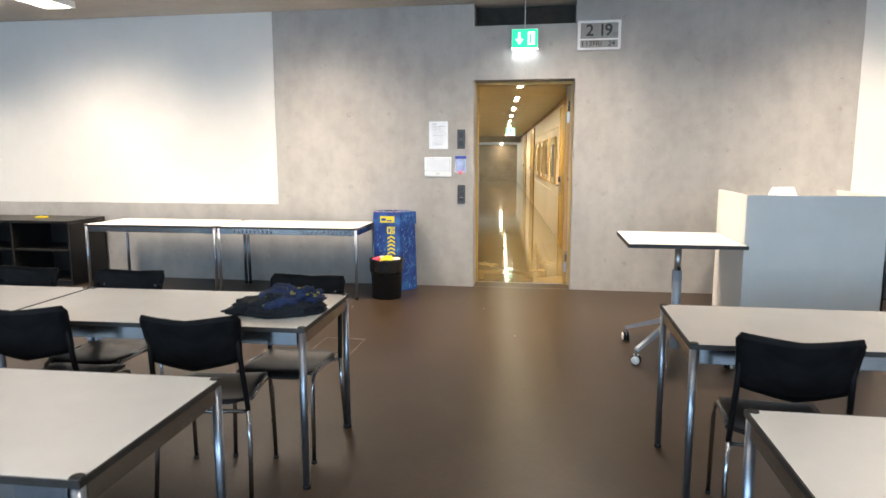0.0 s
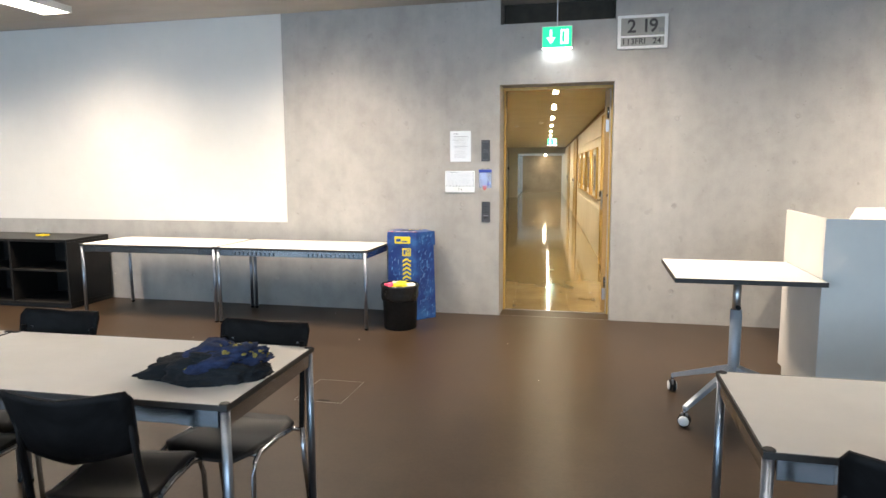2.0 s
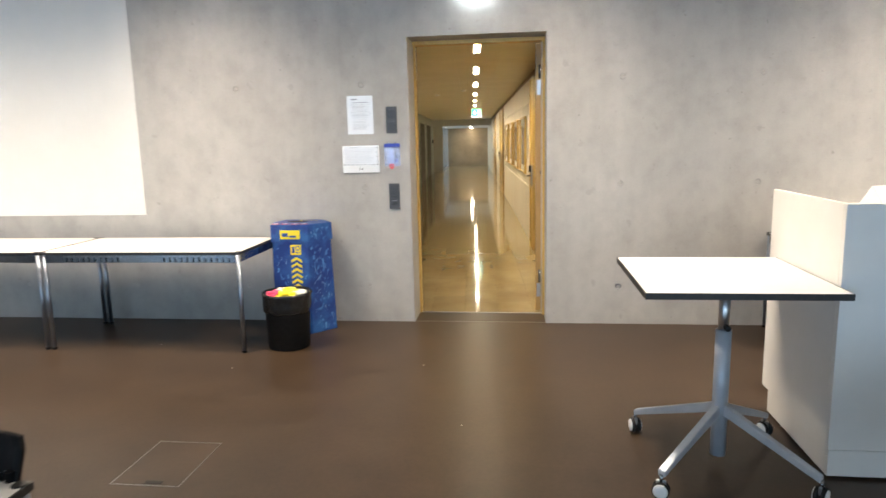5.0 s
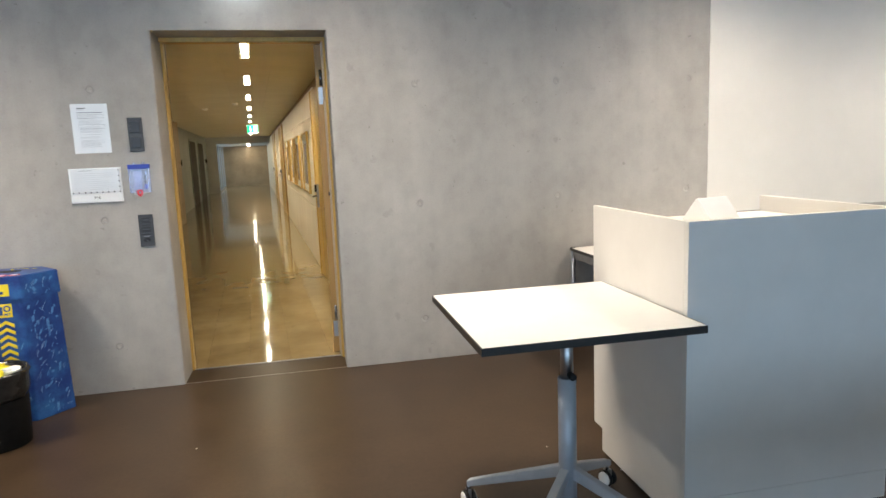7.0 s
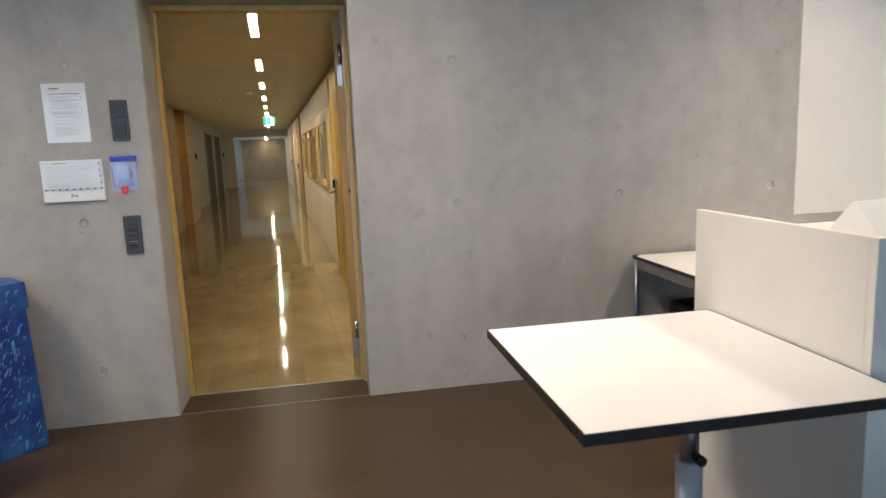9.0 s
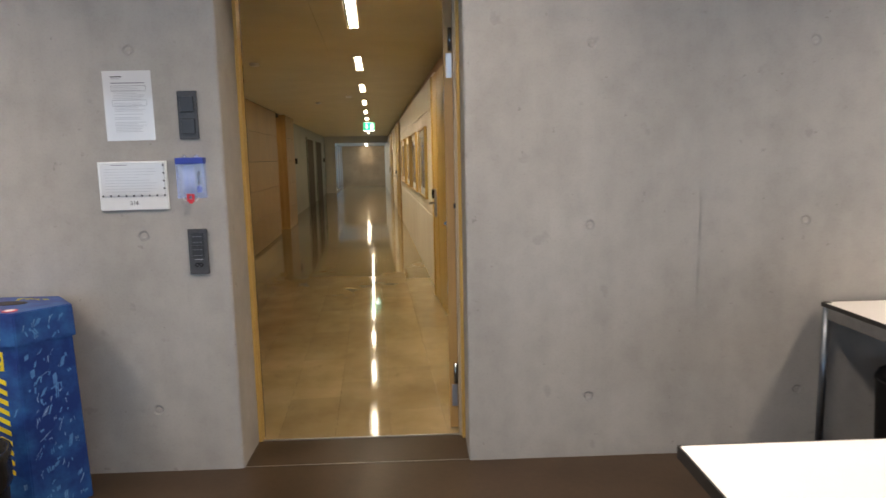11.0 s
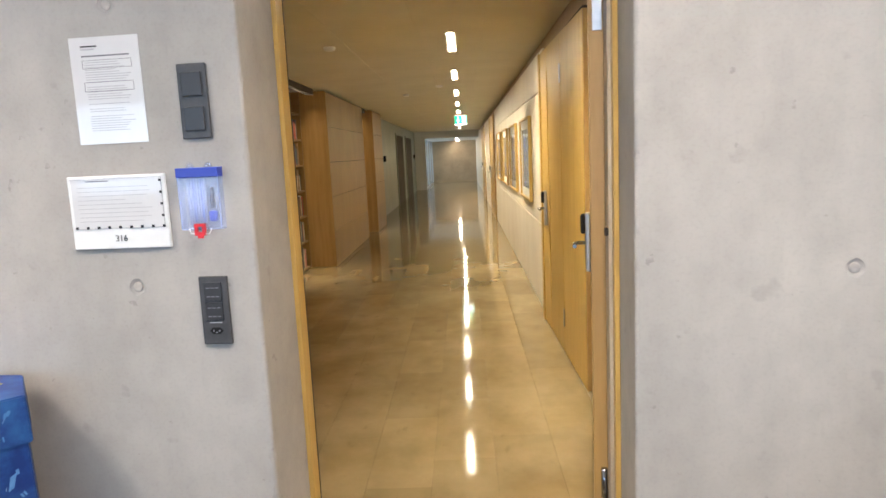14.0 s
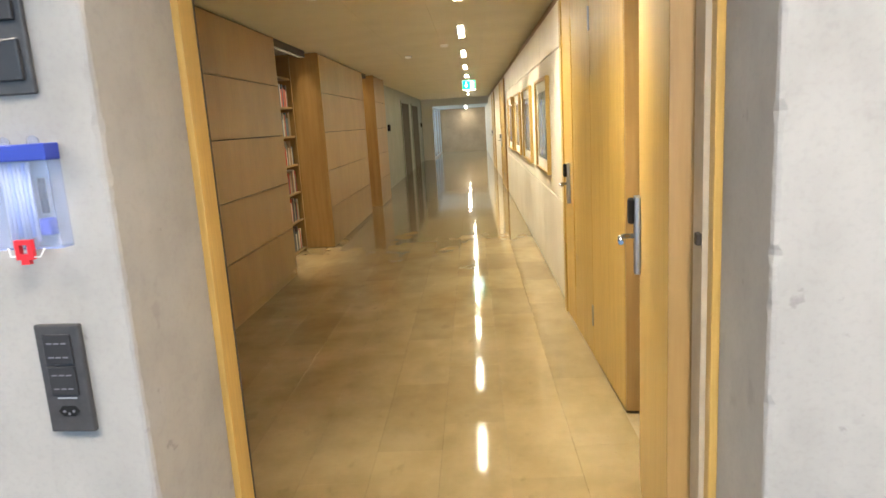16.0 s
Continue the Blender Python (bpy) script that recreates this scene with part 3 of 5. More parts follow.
portal(1.64, 3.45, 2.45, 3.16, 1.15)
cladding(-0.06, 1.60, 1.0, 0.07)
cladding(3.45, 12.0, 1.7)
portal(12.0, 13.8, 12.8, 13.5)
cladding(13.8, 18.0, 1.8)
portal(18.0, 19.8, 18.8, 19.5)
cladding(19.8, END, 1.9)

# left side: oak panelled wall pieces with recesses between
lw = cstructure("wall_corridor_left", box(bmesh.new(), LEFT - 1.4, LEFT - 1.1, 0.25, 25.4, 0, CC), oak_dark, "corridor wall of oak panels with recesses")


def oak_wall(v0, v1, step, u):
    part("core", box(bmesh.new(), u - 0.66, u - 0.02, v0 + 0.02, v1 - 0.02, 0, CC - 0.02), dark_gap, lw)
    n = max(1, round((v1 - v0) / step))
    for i in range(n):
        a, b = v0 + (v1 - v0) * i / n, v0 + (v1 - v0) * (i + 1) / n
        for z0, z1 in zip((0.07, 0.50, 0.965, 1.44, 1.92), (0.50, 0.965, 1.44, 1.92, CC - 0.03)):
            part("panel", rbox(u - 0.02, u, a + 0.001, b - 0.001, z0 + 0.004, z1 - 0.004, 0.002, segments=1), oak_panel_dim, lw)
    part("plinth", box(bmesh.new(), u - 0.02, u - 0.006, v0, v1, 0.0, 0.07), oak_panel_dim, lw)
    part("end_panel", rbox(u - 0.66, u - 0.001, v0, v0 + 0.02, 0, CC - 0.02, 0.002, segments=1), oak_return, lw)
    part("end_panel", rbox(u - 0.66, u - 0.001, v1 - 0.02, v1, 0, CC - 0.02, 0.002, segments=1), oak_return, lw)


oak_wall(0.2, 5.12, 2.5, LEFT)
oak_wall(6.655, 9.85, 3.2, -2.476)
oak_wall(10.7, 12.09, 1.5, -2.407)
# painted stretch with dark doors further on
gl = cstructure("wall_corridor_far", box(bmesh.new(), LEFT - 0.5, LEFT - 0.1, 12.16, 25.29, 0, CC), grey_green, "grey-green painted stretch of corridor wall")
for v, w in ((17.5, 2.1), (20.7, 2.4)):
    d = cstructure("door_3", rbox(LEFT - 0.1, LEFT - 0.085, v, v + w, 0, 2.1, 0.002), dark_gap, "dark flush corridor door")
    part("door_frame", rbox(LEFT - 0.1, LEFT - 0.07, v - 0.07, v, 0, 2.16, 0.002), grey_green, d)
    part("door_frame", rbox(LEFT - 0.1, LEFT - 0.07, v + w, v + w + 0.07, 0, 2.16, 0.002), grey_green, d)
    part("door_frame", rbox(LEFT - 0.1, LEFT - 0.07, v + 0.0005, v + w - 0.0005, 2.1005, 2.16, 0.002), grey_green, d)
for v in (14.2, 24.3):
    part("wall_box", rbox(LEFT - 0.1, LEFT - 0.04, v, v + 0.10, 1.35, 1.5, 0.004), black_rubber, gl, "small black wall box")
# end: daylight window on the left
wl = cstructure("window_2", box(bmesh.new(), -2.30, -2.22, 25.4, END, 0.0, 0.06), grey_metal, "tall corridor end window with daylight")
for i in range(4):
    v = 25.45 + i * 2.1
    part("window_frame", box(bmesh.new(), -2.30, -2.22, v, v + 0.06, 0.06, 2.12), grey_metal, wl)
    if i < 3:
        pane = part("pane", box(bmesh.new(), -2.265, -2.255, v + 0.06, v + 2.1, 0.06, 2.12), glass, wl)
        pane.visible_shadow = False
part("jamb", box(bmesh.new(), LEFT - 1.1, -2.21, 25.3, 25.399, 0, 2.4), white_paint, wl)

# corridor strip lights set into the ceiling slots
def slot_light(v, z):
    lamp = thing("ceiling_light", "slim recessed warm corridor ceiling light, switched on", "lamp", "corridor ceiling lights", CORR @ at((SLOT0 + SLOT1) / 2, v, z))
    bm = bmesh.new()
    w = (SLOT1 - SLOT0) / 2
    box(bm, -w, -w + 0.004, -HALF + 0.001, HALF - 0.001, 0.012, 0.052)
    box(bm, w - 0.004, w, -HALF + 0.001, HALF - 0.001, 0.012, 0.052)
    part("reflector", bm, plastic_white, lamp)
    part("diffuser", box(bmesh.new(), -w + 0.008, w - 0.008, -HALF + 0.002, HALF - 0.002, -0.003, 0.003, Matrix.Translation((0, 0, 0.028)) @ rot(-56, "Y")), lamp_corr, lamp, "glowing warm diffuser")
    light = area_lamp("corridor_light_tube", CORR @ Matrix.Translation(((SLOT0 + SLOT1) / 2, v, z - 0.002)) @ rot(-21, "Y"), 0.06, 2 * HALF - 0.02, 18, (1.0, 0.86, 0.585))
    light.data.spread = radians(92)
    # unseen plate, added to keep the diffuser's light off the left side
    part("housing", box(bmesh.new(), -w + 0.006, w - 0.006, -HALF + 0.002, HALF - 0.002, 0.005, 0.007, Matrix.Translation((0, 0, 0.028)) @ rot(-56, "Y")), plastic_white, lamp)
    return lamp


for v in LAMP_V:
    slot_light(v, CC)
for v in (26.6, 29.0, 31.3):
    lamp = thing("ceiling_light", "slim white ceiling light at the corridor end, switched on", "lamp", "corridor ceiling lights", CORR @ at(-0.9, v, 2.12))
    part("frame", rbox(-0.06, 0.06, -0.44, 0.44, -0.02, 0, 0.004), plastic_white, lamp)
    part("diffuser", box(bmesh.new(), -0.042, 0.042, -0.42, 0.42, -0.024, -0.0195), lamp_end, lamp, "glowing warm diffuser")


# slim unseen downlights over the two niches of the oak wall, for the lit floor bands
def niche_light(u, v0, v1, watts):
    v, h = (v0 + v1) / 2, (v1 - v0) / 2
    lamp = thing("ceiling_light", "slim downlight over a niche of the oak wall, switched on", "lamp", "corridor ceiling lights", CORR @ at(u, v, CC))
    # pelmet and louvres are added, dark to keep the tube out of sight
    bm = bmesh.new()
    for a in ((-0.045, -0.035, -h, h), (0.035, 0.045, -h, h), (-0.035, 0.035, -h, -h + 0.008), (-0.035, 0.035, h - 0.008, h)):
        box(bm, *a, -0.075, 0.0)
    part("pelmet", bm, dark_gap, lamp, "dark pelmet added to hide the light tube")
    n = round(2 * h / 0.075)
    for i in range(1, n):
        y = -h + 2 * h * i / n
        part("louvre", box(bmesh.new(), -0.0345, 0.0345, y - 0.0015, y + 0.0015, -0.072, -0.008), dark_gap, lamp)
    light = area_lamp("niche_light_tube", CORR @ Matrix.Translation((u, v, CC - 0.006)), 0.06, 2 * h - 0.02, watts, (1.0, 0.84, 0.56))
    light.data.spread = radians(60)


niche_light(-2.66, 5.2, 6.57, 10)
niche_light(-2.58, 9.9, 10.65, 3.5)


# ---- exit signs ----
def exit_sign(m, rod, size=1.0, label="green illuminated exit sign hanging from a thin rod"):
    s = thing("exit_sign", label, "sign", "", m)
    w, h = 0.285 * size, 0.20 * size
    part("housing", rbox(-w / 2, w / 2, 0.0, 0.035, 0.0, h, 0.004), paper, s)
    part("green_field", box(bmesh.new(), -w / 2 + 0.008, w / 2 - 0.008, -0.002, 0.0005, 0.008, h - 0.008), sign_green, s)
    bm = bmesh.new()
    cx = -w * 0.20
    box(bm, cx - 0.010 * size, cx + 0.010 * size, -0.004, -0.0015, 0.085 * size, 0.165 * size)
    pts = [(cx - 0.042 * size, 0.095 * size), (cx, 0.04 * size), (cx + 0.042 * size, 0.095 * size), (cx + 0.022 * size, 0.095 * size), (cx, 0.07 * size), (cx - 0.022 * size, 0.095 * size)]
    f = [bm.verts.new((x, -0.004, z)) for x, z in pts]
    bm.faces.new(f)
    part("arrow", bm, sign_white, s, "white arrow pointing down")
    bm = bmesh.new()
    dx = w * 0.24
    box(bm, dx - 0.035 * size, dx + 0.035 * size, -0.004, -0.0015, 0.035 * size, 0.165 * size)
    part("door_mark", bm, sign_white, s, "white doorway mark")
    bm = bmesh.new()
    box(bm, dx - 0.022 * size, dx + 0.002 * size, -0.006, -0.0035, 0.05 * size, 0.15 * size)
    part("door_mark", bm, sign_green, s)
    part("lamp_strip", box(bmesh.new(), -w / 2 + 0.01, w / 2 - 0.01, 0.004, 0.03, -0.004, 0.0), sign_glow, s, "light slot in the underside")
    bm = bmesh.new()
    tube(bm, [(0, 0.017, h), (0, 0.017, h + rod)], 0.005, 8)
    part("rod", bm, plastic_white, s)
    return s


exit_sign(at(0.042, 6.655, 2.611), 0.289)
exit_sign(CORR @ at(-0.68, 12.75, 2.12), 0.09, label="green illuminated exit sign under the corridor ceiling")


# ---- room furniture ----
TOP_Z = 0.746


def steel_table(name, w, d, label, group, m, top_mat=laminate):
    """White top with a dark edge on chromed steel tubes; local origin at the front left corner of the top."""
    t = thing(name, label, "table", group, m)
    part("tabletop", rbox(0.006, w - 0.006, 0.006, d - 0.006, TOP_Z - 0.019, TOP_Z, 0.0015), top_mat, t, "white laminate top")
    bm = bmesh.new()
    box(bm, 0.0, w, 0.0, 0.006, TOP_Z - 0.020, TOP_Z - 0.001)
    box(bm, 0.0, w, d - 0.006, d, TOP_Z - 0.020, TOP_Z - 0.001)
    box(bm, 0.0, 0.006, 0.006, d - 0.006, TOP_Z - 0.020, TOP_Z - 0.001)
    box(bm, w - 0.006, w, 0.006, d - 0.006, TOP_Z - 0.020, TOP_Z - 0.001)
    part("edge_band", bm, black_edge, t, "black edge band")
    i = 0.018
    for x, y in ((i, i), (w - i, i), (i, d - i), (w - i, d - i)):
        bm = bmesh.new()
        tube(bm, [(x, y, 0.018), (x, y, TOP_Z - 0.012)], 0.0165, 16)
        lg = part("leg", bm, leg_steel, t)
        part("foot", lathe([(0.012, 0.0), (0.018, 0.002), (0.018, 0.016), (0.015, 0.02)], 16, Matrix.Translation((x, y, 0))), black_rubber, lg)
        part("corner_cap", lathe([(0.0175, TOP_Z - 0.014), (0.0185, TOP_Z + 0.001), (0.015, TOP_Z + 0.0035)], 16, Matrix.Translation((x, y, 0))), black_edge, lg)
    for y in (i, d - i):
        part("rail", rbox(i + 0.02, w - i - 0.02, y - 0.009, y + 0.009, TOP_Z - 0.078, TOP_Z - 0.021, 0.002), rail_dark, t)
        for x0, x1 in ((i + 0.02, i + 0.16), (w - i - 0.16, w - i - 0.02)):
            part("rail_sleeve", rbox(x0, x1, y - 0.011, y + 0.011, TOP_Z - 0.08, TOP_Z - 0.0205, 0.002), chrome, t, "bright rail end")
    for x in (i, w - i):
        part("rail", rbox(x - 0.009, x + 0.009, i + 0.02, d - i - 0.02, TOP_Z - 0.078, TOP_Z - 0.021, 0.002), rail_dark, t)
    return t


ROW = "white tables in rows"
tA = steel_table("table", 1.5, 0.715, "white-topped table with black edge on chrome legs", ROW, at(-2.2135, 2.029, 0, 1.5))
for x, y, a in ((-3.723, 1.989, 1.5), (-2.238, 0.679, 1.5), (-3.752, 0.640, 1.5), (0.879, 2.075, 0), (2.389, 2.075, 0), (0.895, 0.695, 0), (2.405, 0.695, 0)):
    copy_thing(tA, at(x, y, 0, a))
SIDE = "side tables along the concrete wall"
tS = steel_table("side_table", 1.54, 0.73, "white-topped side table standing along the concrete wall", SIDE, at(-3.145, 5.86))
copy_thing(tS, at(-4.70, 5.86))
copy_thing(tS, at(2.245, 5.98))
for x0, n in ((-2.96, 10), (-2.2, 13)):       # row of clips under the front rail
    for k in range(n):
        ob = part("cable_clip", rbox(0, 0.022, -0.012, -0.002, 0, 0.035, 0.003), chrome)
        ob.parent = tS
        ob.matrix_basis = Matrix.Translation((x0 + 3.145 + 0.045 * k, 0.008, TOP_Z - 0.075))


def curved_panel(w, h, bow, thick, n=12, lift=0.0, round_r=0.05, tilt=0.0, taper=0.0):
    """A bowed, rounded shell in the x-z plane, its hollow side towards +y."""
    bm = bmesh.new()
    rows, grid = 8, []
    for s in (0, 1):
        side = []
        for j in range(rows + 1):
            v = j / rows
            z = (v - 0.5) * h
            edge = max(0.0, abs(z) - (h / 2 - round_r))
            cut = round_r - math.sqrt(max(0.0, round_r ** 2 - edge ** 2))
            line = []
            for i in range(n + 1):
                u = i / n * 2 - 1
                x = u * (w / 2 - cut) * (1 + taper * (v - 0.5))
                y = bow * (abs(x) / (w / 2)) ** 2 + s * thick + tilt * (v - 0.5)
                zz = z + lift * (1 - abs(u)) * (1 if v < 0.5 else 0.55)
                line.append(bm.verts.new((x, y, zz)))
            side.append(line)
        grid.append(side)
    for s in (0, 1):
        for j in range(rows):
            for i in range(n):
                q = (grid[s][j][i], grid[s][j][i + 1], grid[s][j + 1][i + 1], grid[s][j + 1][i])
                f = bm.faces.new(q if s else q[::-1])
                f.smooth = True
    ring = [(0, i) for i in range(n)] + [(j, n) for j in range(rows)] + [(rows, i) for i in range(n, 0, -1)] + [(j, 0) for j in range(rows, 0, -1)]
    for k in range(len(ring)):
        a, b = ring[k], ring[(k + 1) % len(ring)]
        bm.faces.new((grid[0][a[0]][a[1]], grid[0][b[0]][b[1]], grid[1][b[0]][b[1]], grid[1][a[0]][a[1]]))
    return bm


def stacking_chair(m, label):
    """Black shell chair on chromed legs, facing local +y; origin under the middle of the seat."""
    c = thing("chair", label, "chair", "black stacking chairs", m)
    bm = curved_panel(0.40, 0.42, 0.0, 0.012, round_r=0.06)
    bmesh.ops.transform(bm, matrix=rot(90, "X") @ rot(180, "Z"), verts=bm.verts[:])
    for v in bm.verts:
        v.co.z += 0.450 - 0.05 * max(0.0, (v.co.y - 0.13) / 0.08) ** 2 * 0.35 + 0.10 * (v.co.x / 0.2) ** 2 * 0.08 - 0.018 * math.exp(-((v.co.y + 0.06) / 0.12) ** 2)
    part("seat", bm, black_seat, c, "black moulded seat")
    bm = curved_panel(0.43, 0.215, 0.045, 0.012, lift=-0.028, round_r=0.018, tilt=-0.07, taper=0.10)
    bmesh.ops.translate(bm, vec=(0, -0.305, 0.735), verts=bm.verts[:])
    part("backrest", bm, black_ply, c, "black curved backrest")
    for s in (-1, 1):
        bm = bmesh.new()
        tube(bm, [(s * 0.215, 0.20, 0.012), (s * 0.212, 0.185, 0.36), (s * 0.208, 0.165, 0.42), (s * 0.203, 0.12, 0.437), (s * 0.200, -0.02, 0.437), (s * 0.203, -0.12, 0.43)], 0.0105, 10)
        part("front_leg", bm, chrome, c)
        bm = bmesh.new()
        tube(bm, [(s * 0.222, -0.24, 0.012), (s * 0.217, -0.205, 0.25), (s * 0.212, -0.20, 0.42)], 0.0105, 10)
        part("rear_leg", bm, chrome, c)
        bm = bmesh.new()
        tube(bm, [(s * 0.212, -0.20, 0.41), (s * 0.208, -0.215, 0.50), (s * 0.203, -0.235, 0.60), (s * 0.196, -0.258, 0.77)], 0.012, 10)
        part("upright", bm, black_ply, c, "black covered upright")
        part("glide", lathe([(0.009, 0.0), (0.014, 0.001), (0.014, 0.016)], 12, Matrix.Translation((s * 0.215, 0.20, 0))), black_rubber, c)
        part("glide", lathe([(0.009, 0.0), (0.014, 0.001), (0.014, 0.016)], 12, Matrix.Translation((s * 0.222, -0.24, 0))), black_rubber, c)
        part("bolt", lathe([(0.007, -0.003), (0.008, 0.002), (0.004, 0.004)], 10, Matrix.Translation((s * 0.165, -0.276, 0.755)) @ rot(90, "X")), chrome, c)
        part("bolt", lathe([(0.006, 0.0), (0.006, 0.004), (0.003, 0.0055)], 10, Matrix.Translation((s * 0.15, -0.273, 0.73)) @ rot(-90, "X")), chrome, c)
    part("crossbar", tube(bmesh.new(), [(-0.203, 0.14, 0.434), (0.203, 0.14, 0.434)], 0.009, 8), chrome, c)
    part("crossbar", tube(bmesh.new(), [(-0.210, -0.195, 0.40), (0.210, -0.195, 0.40)], 0.009, 8), chrome, c)
    return c


ch = stacking_chair(at(-1.155, 2.12, 0, 9) @ Matrix.Diagonal((0.92, 1, 1.01, 1)), "black shell stacking chair with chrome legs, pushed against a table")
for x, y, a in ((-1.90, 2.11, 5), (-2.75, 2.12, -4), (-0.985, 2.53, 178), (-2.04, 2.53, 181), (-2.72, 2.53, 176),
                (1.215, 2.10, -6), (2.55, 2.14, 3)):
    copy_thing(ch, at(x, y, 0, a) @ Matrix.Diagonal((1.05 if y > 2.4 else 1, 1, 0.987 if y > 2.4 else 1.02, 1)))


# ---- crumpled jacket on the table ----
def lump(sx, sy, sz, seed, rough, flat=0.0, cuts=5):
    bm = bmesh.new()
    bmesh.ops.create_icosphere(bm, subdivisions=cuts, radius=1.0)
    for v in bm.verts:
        p = v.co.copy()
        k = 1 + rough * noise.fractal(p * 1.7 + Vector((seed, 0, 0)), 0.9, 2.1, 5) + 0.5 * rough * abs(noise.noise(p * 4.3 + Vector((0, seed, 0))))
        v.co = Vector((p.x * sx * k, p.y * sy * k, max(-0.999 * flat, p.z) * sz * (k if p.z > 0 else 1)))
    for f in bm.faces:
        f.smooth = True
    return bm


jacket = thing("jacket", "crumpled dark jacket with blue and yellow patterned lining on the table", "clothing", "", at(-0.922, 2.35, TOP_Z, 10))
bm = lump(0.225, 0.130, 0.064, 3.0, 0.22, 0.35)
bmesh.ops.translate(bm, vec=(-0.025, 0, 0.018), verts=bm.verts[:])
low = min(v.co.z for v in bm.verts)
bmesh.ops.translate(bm, vec=(0, 0, -low), verts=bm.verts[:])
part("dark_fabric", bm, cloth_dark, jacket)
bm = lump(0.15, 0.09, 0.058, 9.0, 0.42, 0.5)
bmesh.ops.transform(bm, matrix=Matrix.Translation((0.03, -0.01, 0.060)) @ rot(14) @ rot(-6, "Y"), verts=bm.verts[:])
lining = part("lining", bm, cloth_blue, jacket, "blue lining with yellow dots")
bm = lump(0.06, 0.04, 0.03, 5.0, 0.30, 0.9, 4)
bmesh.ops.translate(bm, vec=(-0.01, 0.03, 0.100), verts=bm.verts[:])
part("collar", bm, cloth_blue, jacket)
bm = lump(0.10, 0.035, 0.022, 17.0, 0.35, 0.9, 4)
bmesh.ops.transform(bm, matrix=Matrix.Translation((0.03, -0.055, 0.078)) @ rot(22) @ rot(10, "Y"), verts=bm.verts[:])
part("fold", bm, cloth_dark, jacket)
bm = lump(0.11, 0.04, 0.03, 23.0, 0.30, 0.9, 4)
bmesh.ops.transform(bm, matrix=Matrix.Translation((-0.15, -0.04, 0.030)) @ rot(30), verts=bm.verts[:])
part("sleeve", bm, cloth_dark, jacket)
random.seed(11)
src_pts = [(p.center.copy(), p.normal.copy()) for p in lining.data.polygons if p.normal.z > -0.1]
for c, n in random.sample(src_pts, 44):
    r = random.uniform(0.004, 0.012)
    q = n.to_track_quat("Z", "Y").to_matrix().to_4x4()
    part("dot", lathe([(r, -0.002), (r * 0.9, 0.0018), (r * 0.4, 0.0022)], 9, Matrix.Translation(c) @ q), cloth_yellow, lining)

# ---- low black shelf ----
shelf = thing("shelf", "low black open shelf unit standing by the wall", "shelf", "", at(0, 0))
X0, X1, Y0, Y1, H = -7.3, -5.06, 6.08, 6.70, 0.755
part("top_board", rbox(X0, X1, Y0 - 0.01, Y1, H - 0.03, H, 0.002), dark_shelf, shelf)
part("bottom_board", rbox(X0, X1, Y0, Y1, 0.04, 0.065, 0.002), dark_shelf, shelf)
part("plinth", box(bmesh.new(), X0 + 0.02, X1 - 0.02, Y0 + 0.03, Y1, 0.0, 0.04), black_edge, shelf)
part("back_board", box(bmesh.new(), X0, X1, Y1 - 0.015, Y1 - 0.003, 0.065, H - 0.03), dark_shelf, shelf)
for x in (X0, X0 + 0.738, X0 + 1.476, X1 - 0.025):
    part("side_board", rbox(x, x + 0.025, Y0, Y1 - 0.016, 0.066, H - 0.031, 0.002), dark_shelf, shelf)
for x in (X0 + 0.026, X0 + 0.764, X0 + 1.502):
    part("middle_board", rbox(x, x + 0.711, Y0 + 0.01, Y1 - 0.017, 0.40, 0.422, 0.002), dark_shelf, shelf)
tagged(part("note_block", rbox(-5.72, -5.62, 6.35, 6.45, H, H + 0.018, 0.003), label_yellow), "small yellow note block on the black shelf", "stationery")

# ---- blue cardboard collecting box ----
HEX = [(-0.155, -0.178), (0.150, -0.178), (0.298, 0.0), (0.150, 0.178), (-0.155, 0.178), (-0.195, 0.0)]
bx = thing("recycling_box", "tall blue printed cardboard recycling box by the wall", "box", "", at(-1.412, 6.535, 0) @ Matrix.Diagonal((1, 1, 0.987, 1)))


def hexa(scale, z0, z1, s2=None):
    bm = bmesh.new()
    s2 = s2 or scale
    low = [bm.verts.new((x * scale, y * scale, z0)) for x, y in HEX]
    high = [bm.verts.new((x * s2, y * s2, z1)) for x, y in HEX]
    bm.faces.new(low[::-1])
    bm.faces.new(high)
    for i in range(6):
        j = (i + 1) % 6
        bm.faces.new((low[i], low[j], high[j], high[i]))
    bmesh.ops.bevel(bm, geom=bm.edges[:], offset=0.004, segments=2, affect="EDGES")
    return bm


body = part("body", hexa(1.0, 0.0, 0.80, 0.93), box_blue, bx)
lid = part("lid", hexa(0.99, 0.745, 0.885, 0.97), box_blue, bx, "blue lid with a throw-in hole")
# the lid stays closed; a dark disc stands for the shaded opening
part("hole", lathe([(0.075, 0.884), (0.075, 0.8868), (0.06, 0.887)], 24, Matrix.Translation((0.0, 0.03, 0)) @ Matrix.Diagonal((1.1, 0.55, 1, 1))), dark_gap, lid)
for x in (-0.13, -0.05, 0.03, 0.10):
    part("red_mark", lathe([(0.030, 0.884), (0.030, 0.8862), (0.026, 0.8866)], 16, Matrix.Translation((x, -0.115, 0))), plastic_red, lid, "red and white prohibition mark")
    part("white_mark", lathe([(0.019, 0.884), (0.019, 0.8870), (0.016, 0.8872)], 16, Matrix.Translation((x, -0.115, 0))), paper, lid)
random.seed(12)
